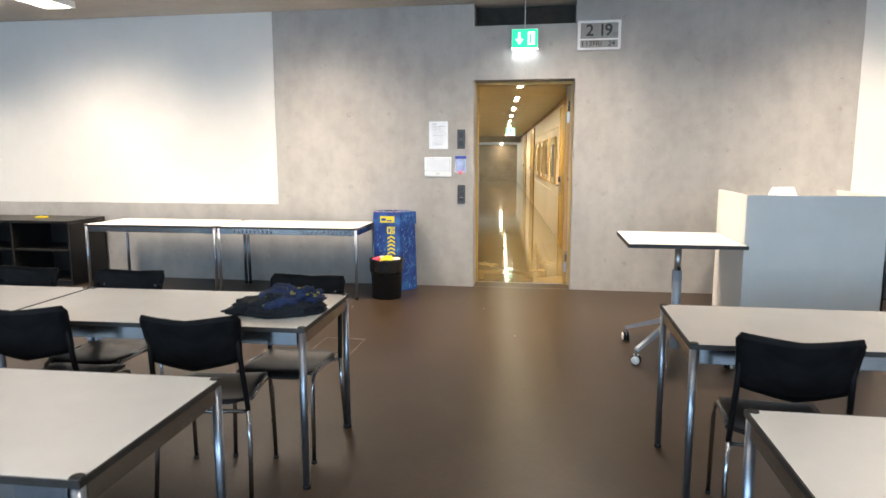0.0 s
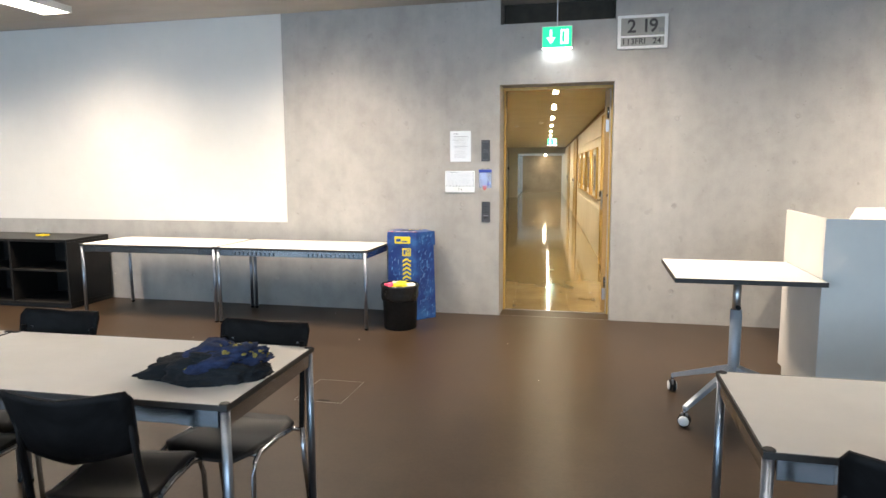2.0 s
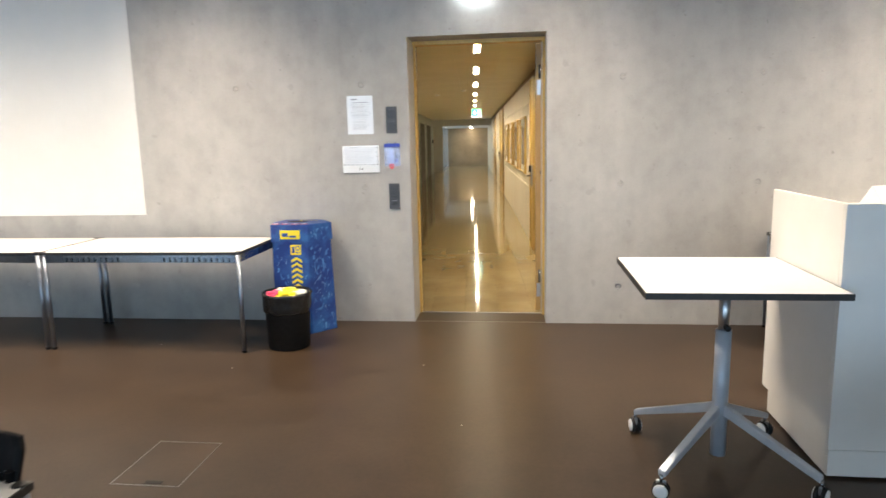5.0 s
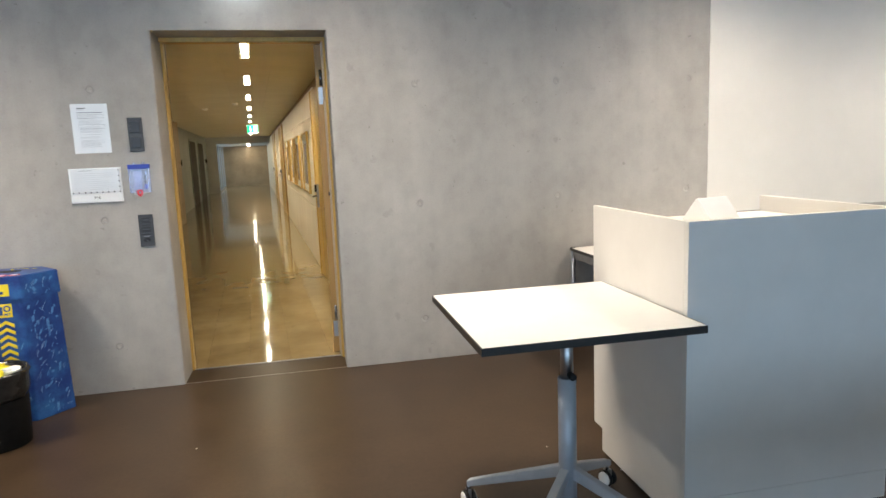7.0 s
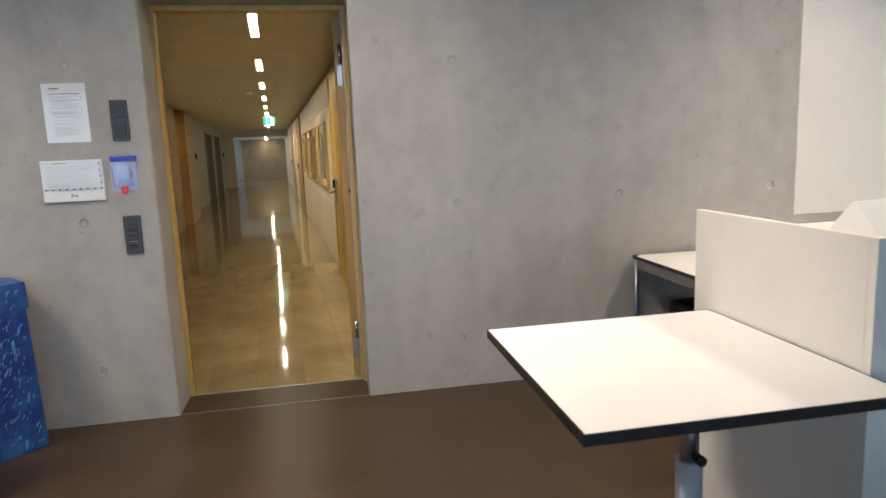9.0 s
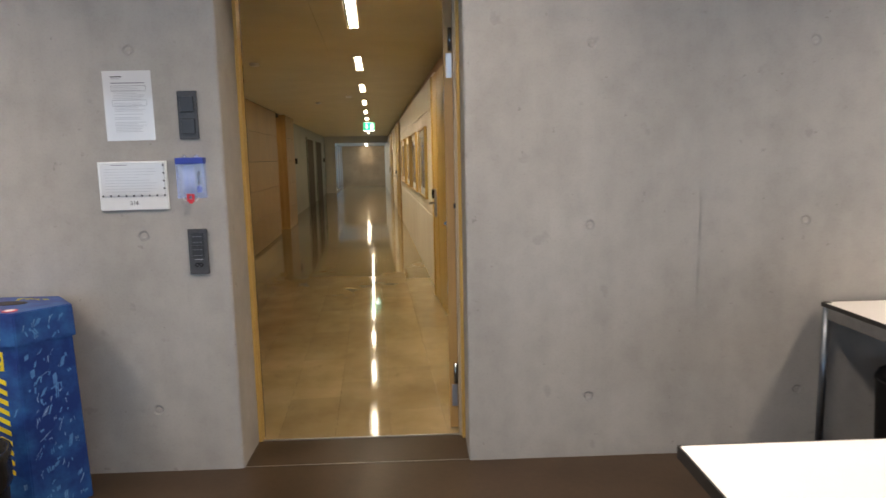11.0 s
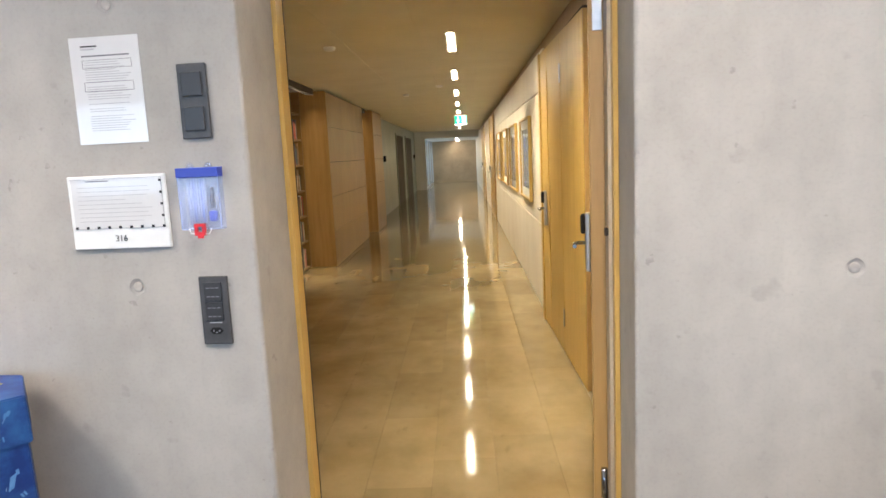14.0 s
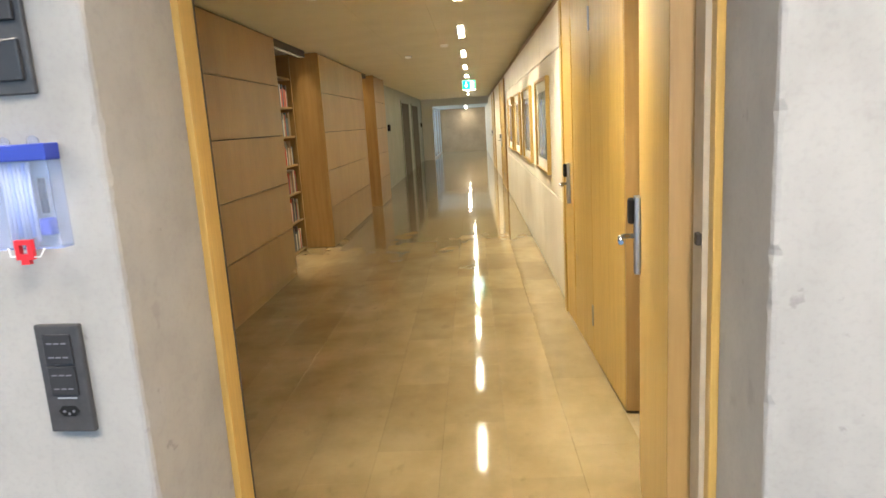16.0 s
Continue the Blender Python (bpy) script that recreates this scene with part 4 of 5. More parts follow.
for k in range(14):
    x, y = random.uniform(-0.02, 0.14), random.uniform(0.085, 0.125)
    part("yellow_print", rbox(x, x + random.uniform(0.008, 0.022), y, y + 0.005, 0.884, 0.8864, 0.0005, segments=1), label_yellow, lid)
part("yellow_label", rbox(-0.075, 0.085, -0.1785, -0.170, 0.772, 0.842, 0.0005), label_yellow, lid, "yellow printed label")
part("label_print", rbox(-0.06, -0.01, -0.1795, -0.175, 0.79, 0.82, 0.0005), box_blue, lid)
part("label_print", rbox(0.0, 0.055, -0.1795, -0.175, 0.785, 0.80, 0.0005), box_blue, lid)
FRONT = Matrix.Translation((0.0, -0.1785, 0.0)) @ rot(-0.89, "X")
part("yellow_label", rbox(0.0, 0.085, -0.0015, 0.004, 0.645, 0.725, 0.0005, FRONT), label_yellow, body)
part("label_print", rbox(0.012, 0.035, -0.003, 0.003, 0.66, 0.71, 0.0005, FRONT), box_blue, body)
part("label_print", lathe([(0.019, 0.0), (0.019, 0.0015), (0.011, 0.0015), (0.011, 0.0)], 16, FRONT @ Matrix.Translation((0.060, -0.0012, 0.697)) @ rot(90, "X")), box_blue, body)
writing("label_text", "PET", 0.021, box_blue, FRONT @ Matrix.Translation((0.060, -0.0020, 0.661)), body, bold=0.0004)
for k in range(10):
    z = 0.605 - 0.043 * k
    bm = bmesh.new()
    cx = 0.045
    pts = [(cx - 0.042, z - 0.023), (cx - 0.042, z - 0.003), (cx, z + 0.022), (cx + 0.042, z - 0.003), (cx + 0.042, z - 0.023), (cx, z + 0.002)]
    low = [bm.verts.new((x, -0.0015, zz)) for x, zz in pts]
    high = [bm.verts.new((x, 0.004, zz)) for x, zz in pts]
    for i in range(6):
        bm.faces.new((low[i], low[(i + 1) % 6], high[(i + 1) % 6], high[i]))
    bm.faces.new((low[0], low[1], low[2], low[5]))
    bm.faces.new((low[5], low[2], low[3], low[4]))
    bmesh.ops.transform(bm, matrix=FRONT, verts=bm.verts[:])
    part("arrow", bm, label_yellow, body, "yellow chevron")
# pale printed flecks on the visible faces, in two tones
random.seed(5)
for tone, material, number in ((0, box_flake, 42), (1, box_mid, 60)):
    flecks = bmesh.new()
    for a, c2 in ((0, 1), (1, 2), (2, 3), (5, 0)):
        pa, pb = Vector((*HEX[a], 0)), Vector((*HEX[c2], 0))
        d = pb - pa
        L = d.length
        d.normalize()
        nrm = Vector((d.y, -d.x, 0))
        for i in range(number):
            u = random.uniform(0.03, L - 0.03)
            on_lid = i % 6 == 0
            z = random.uniform(0.765, 0.865) if on_lid else random.uniform(0.03, 0.71)
            if a == 0 and (on_lid or (0.13 < u < 0.27 and z > 0.15)):
                continue
            s = 0.985 if on_lid else 1 - 0.07 * z / 0.80
            ln, wd = random.uniform(0.010, 0.028) * random.choice((1, 1, 2.4)), random.uniform(0.0015, 0.0042) * (1 + 1.6 * tone)
            if on_lid:
                ln = min(ln, 0.03)
            ang = random.gauss(0.30, 0.35)
            for twin in range(random.choice((1, 1, 2))):
                c = (pa + d * (u + 0.008 * twin)) * s + nrm * (0.0012 + 0.0003 * tone)
                c.z = z + 0.004 * twin
                e1 = (d * math.sin(ang) + Vector((0, 0, 1)) * math.cos(ang)) * ln / 2
                e2 = (d * math.cos(ang) - Vector((0, 0, 1)) * math.sin(ang)) * wd / 2
                flecks.faces.new([flecks.verts.new(c + p) for p in (-e1 - e2 * 0.4, -e1 * 0.8 + e2, e1 + e2 * 0.6, e1 * 0.7 - e2)])
    tagged(part("printed_pattern", flecks, material, body), "pale printed flecked pattern", kind="stuff")

# ---- waste bin ----
wb = thing("waste_bin", "black waste bin with black liner, full of rubbish", "bin", "", at(-1.345, 6.055, 0) @ Matrix.Diagonal((1.12, 1.12, 1.0, 1.0)))
part("bucket", lathe([(0.128, 0.0), (0.135, 0.004), (0.150, 0.385), (0.156, 0.395), (0.156, 0.405), (0.146, 0.405), (0.140, 0.34), (0.10, 0.335)], 32), black_rubber, wb)
bm = lathe([(0.147, 0.27), (0.155, 0.29), (0.158, 0.33), (0.156, 0.38), (0.163, 0.405), (0.160, 0.420), (0.148, 0.418), (0.141, 0.37)], 48)
for v in bm.verts:
    v.co += Vector((v.co.x, v.co.y, 0)).normalized() * 0.006 * noise.noise(v.co * 22) + Vector((0, 0, 0.014 * noise.noise(Vector((v.co.x * 14, v.co.y * 14, 2))) * (1 if v.co.z < 0.3 else 0.3)))
part("liner", bm, bag_black, wb, "shiny black bin liner folded over the rim")
for name, x, y, s, seed, mm in (("rubbish", -0.075, -0.02, 0.055, 1, rubbish_pink), ("rubbish", 0.01, -0.045, 0.062, 2, rubbish_yellow), ("rubbish", 0.08, 0.02, 0.05, 3, paper), ("rubbish", 0.0, 0.05, 0.06, 4, rubbish_yellow), ("rubbish", -0.06, 0.06, 0.05, 6, paper)):
    bm = lump(s, s * 0.8, s * 0.5, seed, 0.45, 1.0, 4)
    bmesh.ops.translate(bm, vec=(x, y, 0.397), verts=bm.verts[:])
    part(name, bm, mm, wb)

pb = thing("waste_bin", "black round bin standing under the white side table", "bin", "", at(2.50, 6.38, 0) @ Matrix.Diagonal((0.84, 0.84, 0.95, 1)))
part("bucket", lathe([(0.17, 0.0), (0.178, 0.005), (0.20, 0.47), (0.206, 0.478), (0.206, 0.49), (0.20, 0.492)], 32), black_rubber, pb)
part("lid", lathe([(0.204, 0.4925), (0.19, 0.515), (0.12, 0.535), (0.03, 0.54)], 32), black_ply, pb)

# ---- height-adjustable table on castors ----
hx, hy = 1.275, 4.44
ht = thing("standing_table", "white square table on a silver column with four castors", "table", "", at(0, 0))
part("tabletop", rbox(0.893, 1.692, 4.207, 5.02, 0.834, 0.86, 0.002), laminate_bright, ht, "white laminate top")
bm = bmesh.new()
for a in ((0.889, 1.696, 4.203, 4.207), (0.889, 1.696, 5.02, 5.024), (0.889, 0.893, 4.207, 5.02), (1.692, 1.696, 4.207, 5.02)):
    box(bm, *a, 0.832, 0.859)
part("edge_band", bm, black_edge, ht, "black edge band")
part("under_plate", rbox(hx - 0.12, hx + 0.12, hy - 0.12, hy + 0.12, 0.822, 0.833, 0.003), grey_metal, ht)
bm = bmesh.new()
tube(bm, [(hx, hy, 0.60), (hx, hy, 0.825)], 0.024, 18)
part("inner_column", bm, grey_metal, ht, "slim steel inner column")
bm = bmesh.new()
tube(bm, [(hx, hy, 0.05), (hx, hy, 0.64)], 0.034, 20)
part("outer_column", bm, silver_paint, ht, "silver painted column")
part("knob", lathe([(0.012, 0.0), (0.014, 0.03), (0.008, 0.035)], 12, Matrix.Translation((hx, hy - 0.03, 0.66)) @ rot(90, "X")), black_rubber, ht)
for sx, sy in ((-1, 1), (-1, -1), (1, -1), (1, 1)):
    ex, ey = hx + sx * 0.315, hy + sy * 0.315
    bm = bmesh.new()
    d = Vector((sx, sy, 0)).normalized()
    side = Vector((-d.y, d.x, 0)) * 0.017
    a0, a1 = Vector((hx, hy, 0.280)), Vector((ex, ey, 0.108))
    vs = []
    for p, hh in ((a0, 0.024), (a1, 0.014)):
        vs.append([bm.verts.new(p + q) for q in (-side - Vector((0, 0, hh)), side - Vector((0, 0, hh)), side + Vector((0, 0, hh)), -side + Vector((0, 0, hh)))])
    for i in range(4):
        bm.faces.new((vs[0][i], vs[0][(i + 1) % 4], vs[1][(i + 1) % 4], vs[1][i]))
    bm.faces.new(vs[0][::-1])
    bm.faces.new(vs[1])
    bmesh.ops.recalc_face_normals(bm, faces=bm.faces[:])
    bmesh.ops.bevel(bm, geom=bm.edges[:], offset=0.003, segments=2, affect="EDGES")
    ft = part("foot", bm, silver_paint, ht)
    bm = bmesh.new()
    tube(bm, [(ex, ey, 0.065), (ex, ey, 0.105)], 0.009, 10)
    part("stem", bm, chrome, ft)
    turn = Matrix.Translation((ex, ey, 0)) @ rot({(-1, -1): 72, (1, -1): -40, (1, 1): 25}.get((sx, sy), 8)) @ Matrix.Translation((-ex, -ey, 0))
    for k in (-1, 1):
        part("wheel", lathe([(0.02, -0.008), (0.035, -0.007), (0.037, 0.0), (0.035, 0.007), (0.02, 0.008)], 20, turn @ Matrix.Translation((ex + k * 0.014, ey, 0.037)) @ rot(90, "Y")), black_rubber, ft)
        part("hub", lathe([(0.031, 0.0), (0.029, 0.004), (0.008, 0.006)], 16, turn @ Matrix.Translation((ex + k * 0.0225, ey, 0.037)) @ rot(90 * k, "Y")), plastic_white, ft, "pale wheel disc")
    part("fork", rbox(ex - 0.006, ex + 0.006, ey - 0.02, ey + 0.02, 0.045, 0.08, 0.003, turn), grey_metal, ft)

# ---- screened counter desk ----
DX0, DX1, DY0, DY1, DH = 1.70, 2.62, 4.335, 5.125, 1.204
dk = thing("counter_desk", "white panelled lectern desk with tall screens on three sides", "desk", "", at(0, 0))
part("side_panel", rbox(DX0, DX0 + 0.025, DY0 + 0.0255, DY1, 0.13, DH, 0.0015), desk_white, dk)
part("side_panel", rbox(DX1 - 0.025, DX1, DY0 + 0.0255, DY1, 0.13, DH, 0.0015), desk_white, dk)
part("front_panel", rbox(DX0, DX1, DY0, DY0 + 0.025, 0.135, DH, 0.0015), desk_white, dk)
part("plinth", rbox(DX0 + 0.004, DX1 - 0.004, DY0 + 0.004, DY0 + 0.03, 0.012, 0.131, 0.0015), desk_white, dk)
part("plinth", rbox(DX0 + 0.004, DX0 + 0.03, DY0 + 0.031, DY1 - 0.08, 0.012, 0.129, 0.0015), desk_white, dk)
part("plinth", rbox(DX1 - 0.03, DX1 - 0.004, DY0 + 0.031, DY1 - 0.08, 0.012, 0.129, 0.0015), desk_white, dk)
part("base", box(bmesh.new(), DX0 + 0.03, DX1 - 0.03, DY0 + 0.04, DY1 - 0.09, 0.0, 0.10), black_edge, dk, "dark recessed base")
part("worktop", rbox(DX0 + 0.026, DX1 - 0.026, DY0 + 0.026, DY1 - 0.02, 1.105, 1.13, 0.0015), desk_white, dk)
part("shelf", rbox(DX0 + 0.026, DX1 - 0.026, DY0 + 0.026, DY1 - 0.05, 0.55, 0.57, 0.0015), desk_white, dk)
# folded white card standing on the worktop
bm = prism([(-0.10, 0.0), (0.10, 0.0), (0.004, 0.116), (-0.004, 0.116)], -0.085, 0.085, bevel=0.001)
bmesh.ops.transform(bm, matrix=at(2.07, 4.75, 1.13, 13) @ rot(90, "Z") @ rot(90, "X"), verts=bm.verts[:])
tagged(part("folded_card", bm, paper), "folded white card standing on the desk", "paper")
bm = bmesh.new()
tube(bm, [(2.64, 4.38, 0.75), (2.632, 4.36, 0.70), (2.634, 4.345, 0.55), (2.64, 4.36, 0.30), (2.66, 4.40, 0.012), (2.80, 4.5, 0.01), (3.2, 4.9, 0.01)], 0.007, 8)
tagged(part("cable", bm, black_rubber), "black cable running down beside the desk", "cable")

# ---- on the concrete wall ----
def wall_plate(name, x0, x1, z0, z1, depth, material, label, category):
    t = thing(name, label, category, "", at(x0, WALL_Y, z0))
    part("plate", rbox(0, x1 - x0, -depth, 0, 0, z1 - z0, min(0.003, depth / 2.5)), material, t)
    return t


sheet = wall_plate("notice", -1.008, -0.797, 1.558, 1.86, 0.0015, sleeve, "white printed notice sheet taped to the concrete", "notice")
random.seed(3)
part("text_bar", box(bmesh.new(), 0.035, 0.085, -0.0022, -0.0012, 0.274, 0.278), ink_dark, sheet)
part("text_bar", box(bmesh.new(), 0.035, 0.075, -0.0022, -0.0012, 0.266, 0.270), ink, sheet)
part("heading_bar", box(bmesh.new(), 0.035, 0.18, -0.0022, -0.0012, 0.247, 0.251), ink_mid, sheet)
for z0, z1 in ((0.214, 0.238), (0.150, 0.176)):
    bm = bmesh.new()
    for a in ((0.035, 0.185, z0, z0 + 0.0012), (0.035, 0.185, z1 - 0.0012, z1), (0.035, 0.0362, z0, z1), (0.1838, 0.185, z0, z1)):
        box(bm, a[0], a[1], -0.0022, -0.0012, a[2], a[3])
    part("text_frame", bm, ink_mid, sheet)
z = 0.232
while z > 0.03:
    part("text_bar", box(bmesh.new(), 0.042, 0.042 + random.uniform(0.09, 0.138), -0.0022, -0.0012, z - 0.0022, z), ink, sheet)
    z -= 0.0068 if random.random() < 0.85 else 0.014

board = wall_plate("schedule_board", -1.06, -0.757, 1.25, 1.466, 0.012, plastic_white, "white framed room schedule board with number 316", "sign")
part("insert", box(bmesh.new(), 0.012, 0.291, -0.0135, -0.0115, 0.062, 0.205), sleeve, board)
bm = bmesh.new()
box(bm, 0.010, 0.293, -0.0145, -0.0125, 0.0605, 0.062)
box(bm, 0.010, 0.293, -0.0145, -0.0125, 0.206, 0.2075)
box(bm, 0.291, 0.293, -0.0145, -0.0125, 0.062, 0.206)
part("ruled_line", bm, ink, board)
for k in range(9):
    part("tab", rbox(0.014 + 0.034 * k, 0.021 + 0.034 * k, -0.0165, -0.0125, 0.060, 0.068, 0.0005), ink_dark, board)
for k in range(4):
    part("tab", rbox(0.286, 0.293, -0.0165, -0.0125, 0.092 + 0.034 * k, 0.099 + 0.034 * k, 0.0005), ink_dark, board)
for k in range(9):
    part("text_bar", box(bmesh.new(), 0.03, random.uniform(0.16, 0.26), -0.0145, -0.0125, 0.082 + 0.0125 * k, 0.0835 + 0.0125 * k), ink, board)
part("text_bar", box(bmesh.new(), 0.06, 0.13, -0.0145, -0.0125, 0.199, 0.202), ink_mid, board)
writing("room_number", "316", 0.026, ink_dark, Matrix.Translation((0.152, -0.0135, 0.030)), board)

sw = wall_plate("light_switch", -0.689, -0.603, 1.559, 1.769, 0.010, switch_grey, "dark grey double light switch plate", "switch")
for z in (0.022, 0.118):
    part("rocker", rbox(0.013, 0.073, -0.017, -0.009, z, z + 0.068, 0.003), switch_dark, sw)
sw2 = wall_plate("control_panel", -0.686, -0.599, 0.952, 1.158, 0.012, switch_grey, "dark grey control panel with buttons and socket", "switch")
part("socket", prism([(-0.021, 0.0), (-0.012, -0.010), (0.012, -0.010), (0.021, 0.0), (0.012, 0.010), (-0.012, 0.010)], 0.0, 0.002, Matrix.Translation((0.0435, -0.0118, 0.042)) @ rot(90, "X")), black_rubber, sw2, "black three-pin socket recess")
for dx, dz in ((-0.009, 0.0), (0.009, 0.0), (0.0, -0.005)):
    part("socket_pin_hole", lathe([(0.0028, 0.0), (0.0028, 0.001), (0.002, 0.0012)], 10, Matrix.Translation((0.0435 + dx, -0.0136, 0.042 + dz)) @ rot(90, "X")), ink_mid, sw2)
for z in (0.073, 0.133):
    part("rocker", rbox(0.016, 0.070, -0.0165, -0.011, z, z + 0.056, 0.002), switch_dark, sw2)
    for w, dz in ((0.010, 0.012), (0.010, 0.038)):
        for j in range(3):
            part("button_mark", rbox(0.024 + 0.014 * j, 0.024 + 0.014 * j + w, -0.0174, -0.016, z + dz, z + dz + 0.0028, 0.0003), ink_mid, sw2)
part("text_bar", rbox(0.024, 0.062, -0.0128, -0.0118, 0.0655, 0.0685, 0.0003), ink, sw2)

pens = thing("pen_box", "clear acrylic pen box with blue lid and red seal", "container", "", at(-0.708, WALL_Y, 1.30))
for a in ((0, 0.122, -0.034, -0.031, 0, 0.176), (0, 0.003, -0.031, 0, 0, 0.176), (0.119, 0.122, -0.031, 0, 0, 0.176), (0.003, 0.119, -0.031, 0, 0, 0.003)):
    cl = part("case_wall", rbox(*a, 0.0008), plastic_clear, pens, "clear acrylic")
    cl.visible_shadow = False
part("lid", rbox(-0.002, 0.124, -0.0365, -0.001, 0.150, 0.178, 0.002), plastic_blue, pens, "blue lid")
for k in range(7):
    bm = bmesh.new()
    tube(bm, [(0.024 + 0.008 * k, -0.017, 0.012 + 0.004 * (k % 3)), (0.024 + 0.008 * k, -0.017, 0.147)], 0.0034, 8)
    part("pen", bm, pen_pale if k in (2, 5) else pen_grey, pens)
bm = bmesh.new()
tube(bm, [(0.093, -0.017, 0.06), (0.093, -0.017, 0.12)], 0.006, 8)
part("pen", bm, ink_dark, pens)
part("cap", rbox(0.083, 0.104, -0.028, -0.008, 0.022, 0.052, 0.004), plastic_blue, pens)
bm = bmesh.new()
for a in ((0.043, 0.051, -0.016, 0.018), (0.066, 0.074, -0.016, 0.018), (0.051, 0.066, -0.024, -0.006), (0.051, 0.066, 0.010, 0.018)):
    box(bm, a[0], a[1], -0.044, -0.0345, a[2], a[3])
part("seal", bm, plastic_red, pens, "red plastic seal")
bm = bmesh.new()
tube(bm, [(0.025, -0.036, 0.004), (0.030, -0.040, -0.010), (0.085, -0.040, -0.012), (0.092, -0.036, 0.002)], 0.0015, 6)
part("seal_wire", bm, plastic_white, pens)
for x in (0.034, 0.088):
    part("lug", lathe([(0.011, 0.0), (0.012, 0.003), (0.008, 0.005)], 14, Matrix.Translation((x, -0.012, 0.180)) @ rot(90, "X")), plastic_clear, pens, "clear round fixing lug")

clk = wall_plate("wall_clock", 0.592, 1.036, 2.583, 2.882, 0.035, paper, "white digital wall clock with grey display", "clock")
part("display", rbox(0.03, 0.414, -0.038, -0.034, 0.115, 0.272, 0.001), lcd, clk, "grey liquid crystal display")
part("display", rbox(0.03, 0.414, -0.038, -0.034, 0.022, 0.098, 0.001), lcd, clk)
for x, digit in ((0.125, "2"), (0.252, "1"), (0.318, "9")):
    writing("digit", digit, 0.165, ink_dark, Matrix.Translation((x, -0.0388, 0.193)), clk, bold=0.003)
writing("seconds", "20", 0.05, ink_mid, Matrix.Translation((0.385, -0.0388, 0.155)), clk, bold=0.003)
for x, word in ((0.055, "1"), (0.165, "13FRI"), (0.350, "24")):
    writing("date", word, 0.074, ink_dark, Matrix.Translation((x, -0.0388, 0.06)), clk, bold=0.0012)

# ---- floor box and crumbs ----
fb = thing("floor_socket_box", "flush floor socket box with thin metal rim", "socket", "", at(-1.30, 4.255, 0))
bm = bmesh.new()
for a in ((-0.165, 0.165, -0.212, -0.209), (-0.165, 0.165, 0.209, 0.212), (-0.165, -0.162, -0.209, 0.209), (0.162, 0.165, -0.209, 0.209)):
    box(bm, *a, 0.0, 0.0012)
part("rim", bm, grey_metal, fb)
part("grip", rbox(-0.01, 0.07, -0.196, -0.172, 0.0, 0.002, 0.0006), black_rubber, fb, "dark cable flap")
random.seed(8)
for k in range(12):
    x, y = random.uniform(-3.4, 2.0), random.uniform(3.2, 6.6)
    bm = lump(random.uniform(0.003, 0.007), random.uniform(0.002, 0.005), 0.002, k, 0.4, 1.0, 1)
    bmesh.ops.translate(bm, vec=(x, y, 0.0018), verts=bm.verts[:])
    tagged(part("crumb", bm, paper), "tiny pale paper crumb on the brown floor", "litter", "crumbs")

# ---- corridor things ----
def picture(v0, v1, k):
    p = thing("picture", "framed print behind glass in oak frame on the corridor wall", "picture", "framed prints", CORR @ at(0.028, v0))
    w, z0, z1 = v1 - v0, 0.955, 1.82
    for a in ((0, w, z0, z0 + 0.025), (0, w, z1 - 0.025, z1), (0, 0.025, z0 + 0.025, z1 - 0.025), (w - 0.025, w, z0 + 0.025, z1 - 0.025)):
        part("frame", rbox(-0.035, 0, a[0], a[1], a[2], a[3], 0.002, segments=1), oak, p)
    part("mat", box(bmesh.new(), -0.012, -0.002, 0.025, w - 0.025, z0 + 0.025, z1 - 0.025), mat_board, p)
    part("print", box(bmesh.new(), -0.0145, -0.012, 0.12, w - 0.12, z0 + 0.12, z1 - 0.12), picture_glass, p)
    random.seed(20 + k)
    for i in range(26):
        z = z0 + 0.17 + (z1 - z0 - 0.34) * i / 25
        y = w * 0.55 + 0.10 * math.sin(i * 0.7 + k) + random.uniform(-0.05, 0.05)
        r = random.uniform(0.010, 0.030)
        m = Matrix.Translation((-0.0144, y, z)) @ rot(-90, "Y") @ rot(random.uniform(0, 180)) @ Matrix.Diagonal((1, random.uniform(0.35, 0.8), 1, 1))
        part("print_mark", lathe([(r, 0.0), (r * 0.95, 0.0010), (r * 0.5, 0.0012)], 9, m), random.choice((picture_ink, picture_ink, plastic_blue, cloth_yellow, ink_mid)), p)


for k, (a, b) in enumerate(((4.42, 5.47), (6.10, 7.2), (7.80, 8.9), (9.50, 10.6))):
    picture(a, b, k)

bc = thing("bookcase", "oak bookcase with books in the corridor recess", "bookcase", "", CORR @ at(-3.32, 5.19))
part("back_board", box(bmesh.new(), 0.0, 0.02, 0, 1.42, 0, 2.36), oak_dark, bc)
for y in (0.0, 0.70, 1.39):
    part("upright", rbox(0.0205, 0.50, y, y + 0.025, 0, 2.36, 0.002), oak_panel_dim, bc)
for z in (0.02, 0.38, 0.72, 1.06, 1.40, 1.74, 2.08):
    for y in (0.026, 0.726):
        part("shelf", rbox(0.021, 0.49, y, y + 0.663 if y > 0.5 else y + 0.673, z, z + 0.022, 0.001, segments=1), oak_panel_dim, bc)
random.seed(4)
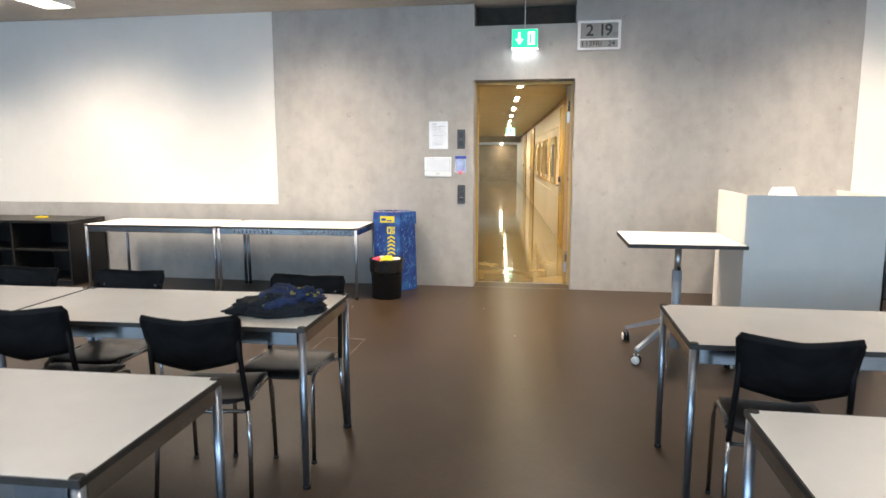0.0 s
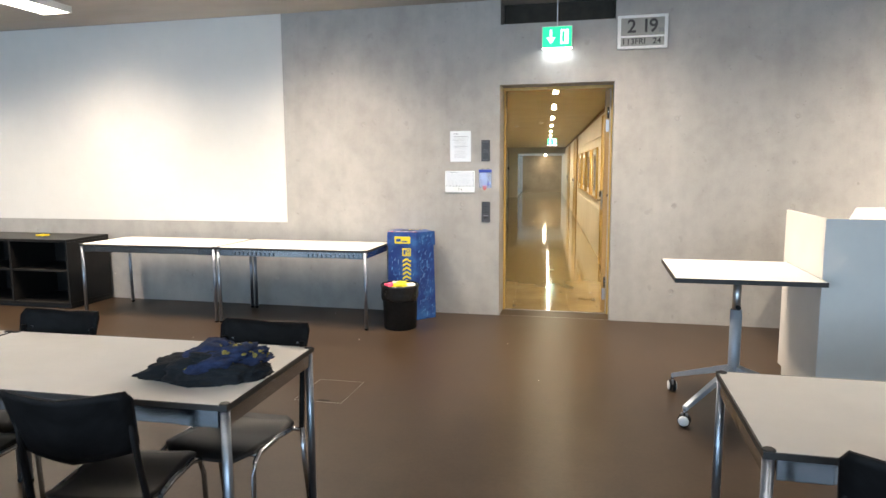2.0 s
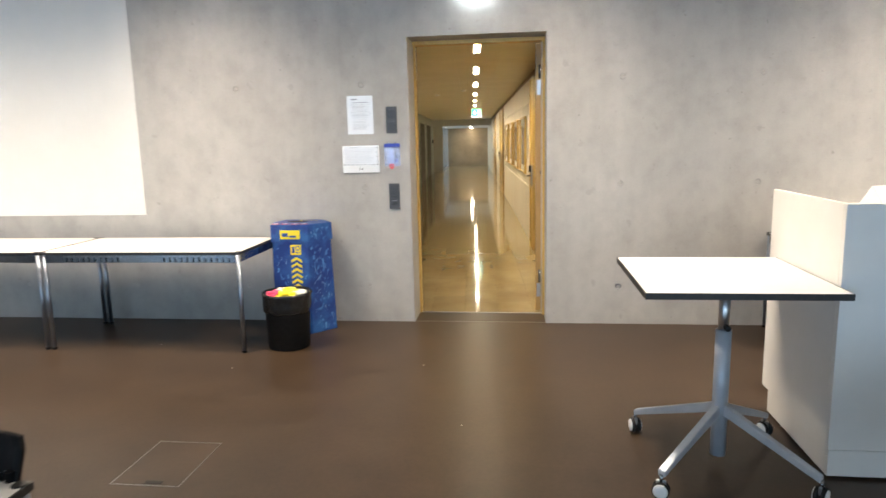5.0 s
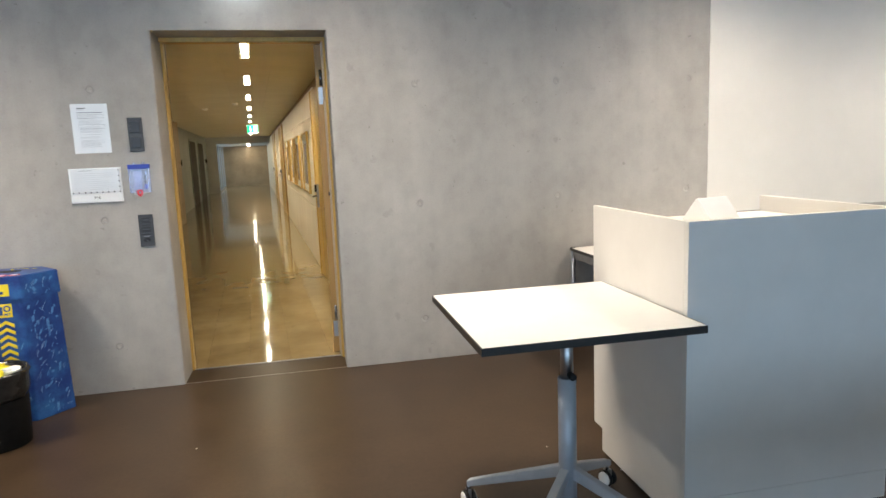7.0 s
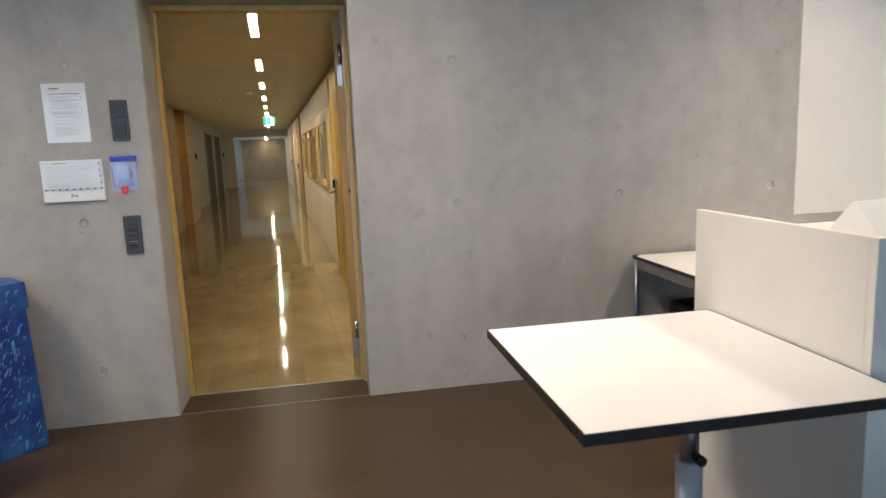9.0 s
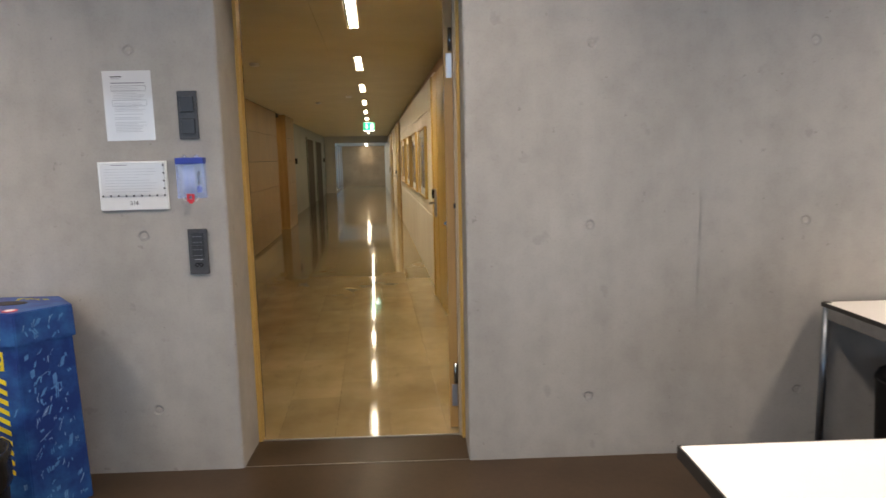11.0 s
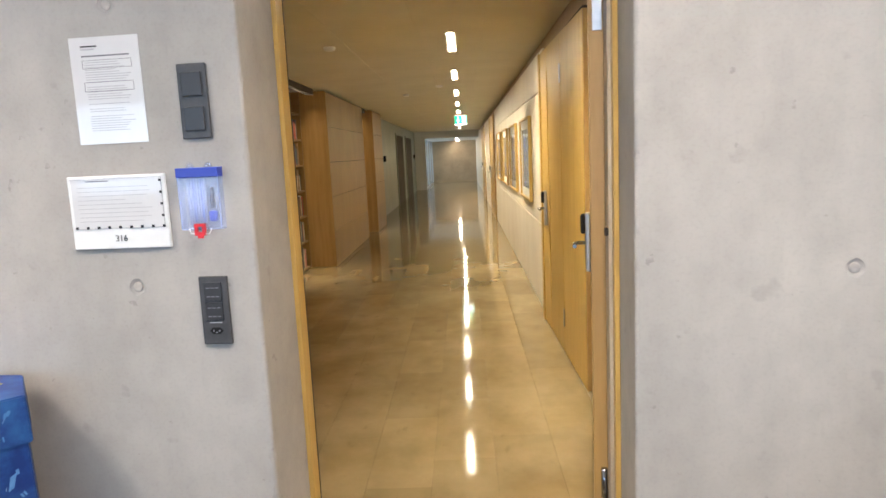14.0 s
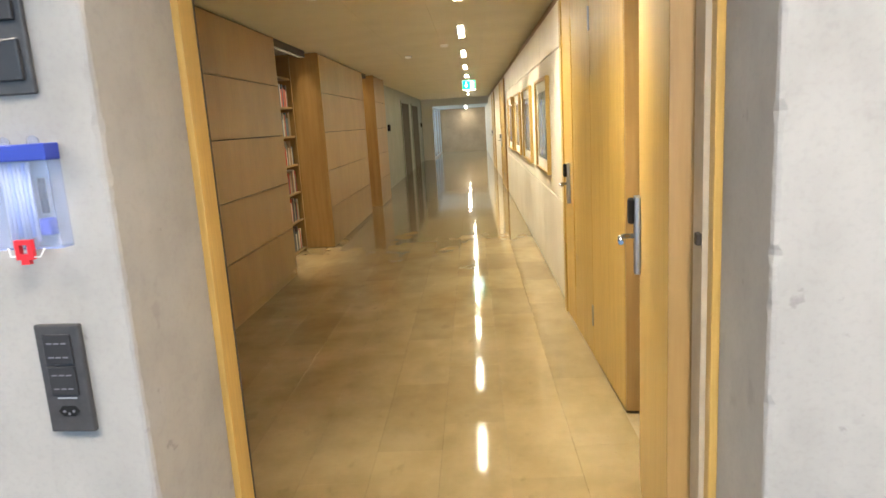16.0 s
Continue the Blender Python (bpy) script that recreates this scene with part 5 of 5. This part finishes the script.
for z in (0.042, 0.402, 0.742, 1.082, 1.422, 1.762):
    for y0 in (0.04, 0.74):
        y = y0
        while y < y0 + 0.58:
            th, hh, dd = random.uniform(0.018, 0.05), random.uniform(0.19, 0.29), random.uniform(0.16, 0.22)
            ob = tagged(part("book", rbox(0.46 - dd, 0.46, 0, th, 0, hh, 0.002, segments=1), random.choice(book_mats)), "upright book on the oak bookcase", "book", "books on the bookcase")
            ob.matrix_world = CORR @ at(-3.32, 5.19 + y, z)
            y += th + 0.002

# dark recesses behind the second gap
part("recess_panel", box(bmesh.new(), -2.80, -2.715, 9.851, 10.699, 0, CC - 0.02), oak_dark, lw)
# smoke detectors on the corridor ceiling
for u, v in ((-1.75, 3.4), (-1.5, 8.0), (-0.95, 6.9)):
    dct = thing("smoke_detector", "small round white smoke detector on the corridor ceiling", "detector", "", CORR @ at(u, v, CC))
    part("housing", lathe([(0.03, -0.03), (0.045, -0.024), (0.05, -0.008), (0.05, 0.0)], 20), plastic_white, dct)

# ---- stone tiles of the corridor floor ----
TW, TL, GAP = 0.30, 0.78, 0.0007
tile_bm = box(bmesh.new(), GAP / 2, TW - GAP / 2, GAP / 2, TL - GAP / 2, -0.012, 0.0)
tops = [e for e in tile_bm.edges if all(v.co.z > -0.001 for v in e.verts)]
bmesh.ops.bevel(tile_bm, geom=tops, offset=0.0005, segments=1, affect="EDGES")
tile_mesh = mesh_of("tile", tile_bm, limestone)
stone_floor = cstructure("floor_corridor", box(bmesh.new(), -7.0, 0.4, 0.3, END, -0.02, -0.0119), grout, "polished beige limestone floor in long tiles")
rest = bmesh.new()
random.seed(6)
for j in range(-1, 45):
    for i in range(-10, 1):
        u, v = i * TW, j * TL + (0.26 * (i % 3))
        if i >= 0 or v > END:
            continue
        cut_y = (CORR @ Vector((u + 0.03, v, 0))).y
        if cut_y + TL < 7.08:
            continue
        if cut_y < 7.07:
            first = tile_mesh.copy()
            tb = bmesh.new()
            tb.from_mesh(first)
            place = CORR @ Matrix.Translation((u + 0.03, v, 0))
            co, no = place.inverted() @ Vector((0, 7.062, 0)), (place.to_3x3().inverted() @ Vector((0, 1, 0)))
            bmesh.ops.bisect_plane(tb, geom=tb.verts[:] + tb.edges[:] + tb.faces[:], plane_co=co, plane_no=no, clear_inner=True)
            tb.to_mesh(first)
            tb.free()
            ob = new("tile", first)
            ob.parent = stone_floor
            ob.matrix_basis = Matrix.Translation((u + 0.03, v, 0))
        elif j < 26:
            ob = new("tile", tile_mesh)
            ob.parent = stone_floor
            ob.matrix_basis = Matrix.Translation((u + 0.03, v, random.uniform(-0.00015, 0.00015)))
        else:
            box(rest, u + 0.03 + GAP / 2, u + 0.03 + TW - GAP / 2, v + GAP / 2, v + TL - GAP / 2, -0.0118, 0.0)
box(rest, LEFT - 3.9, -10 * TW + 0.029, 20.5, END, -0.0118, 0.0)
tagged(part("tile_field", rest, limestone, stone_floor), "further limestone tiles", kind="stuff")
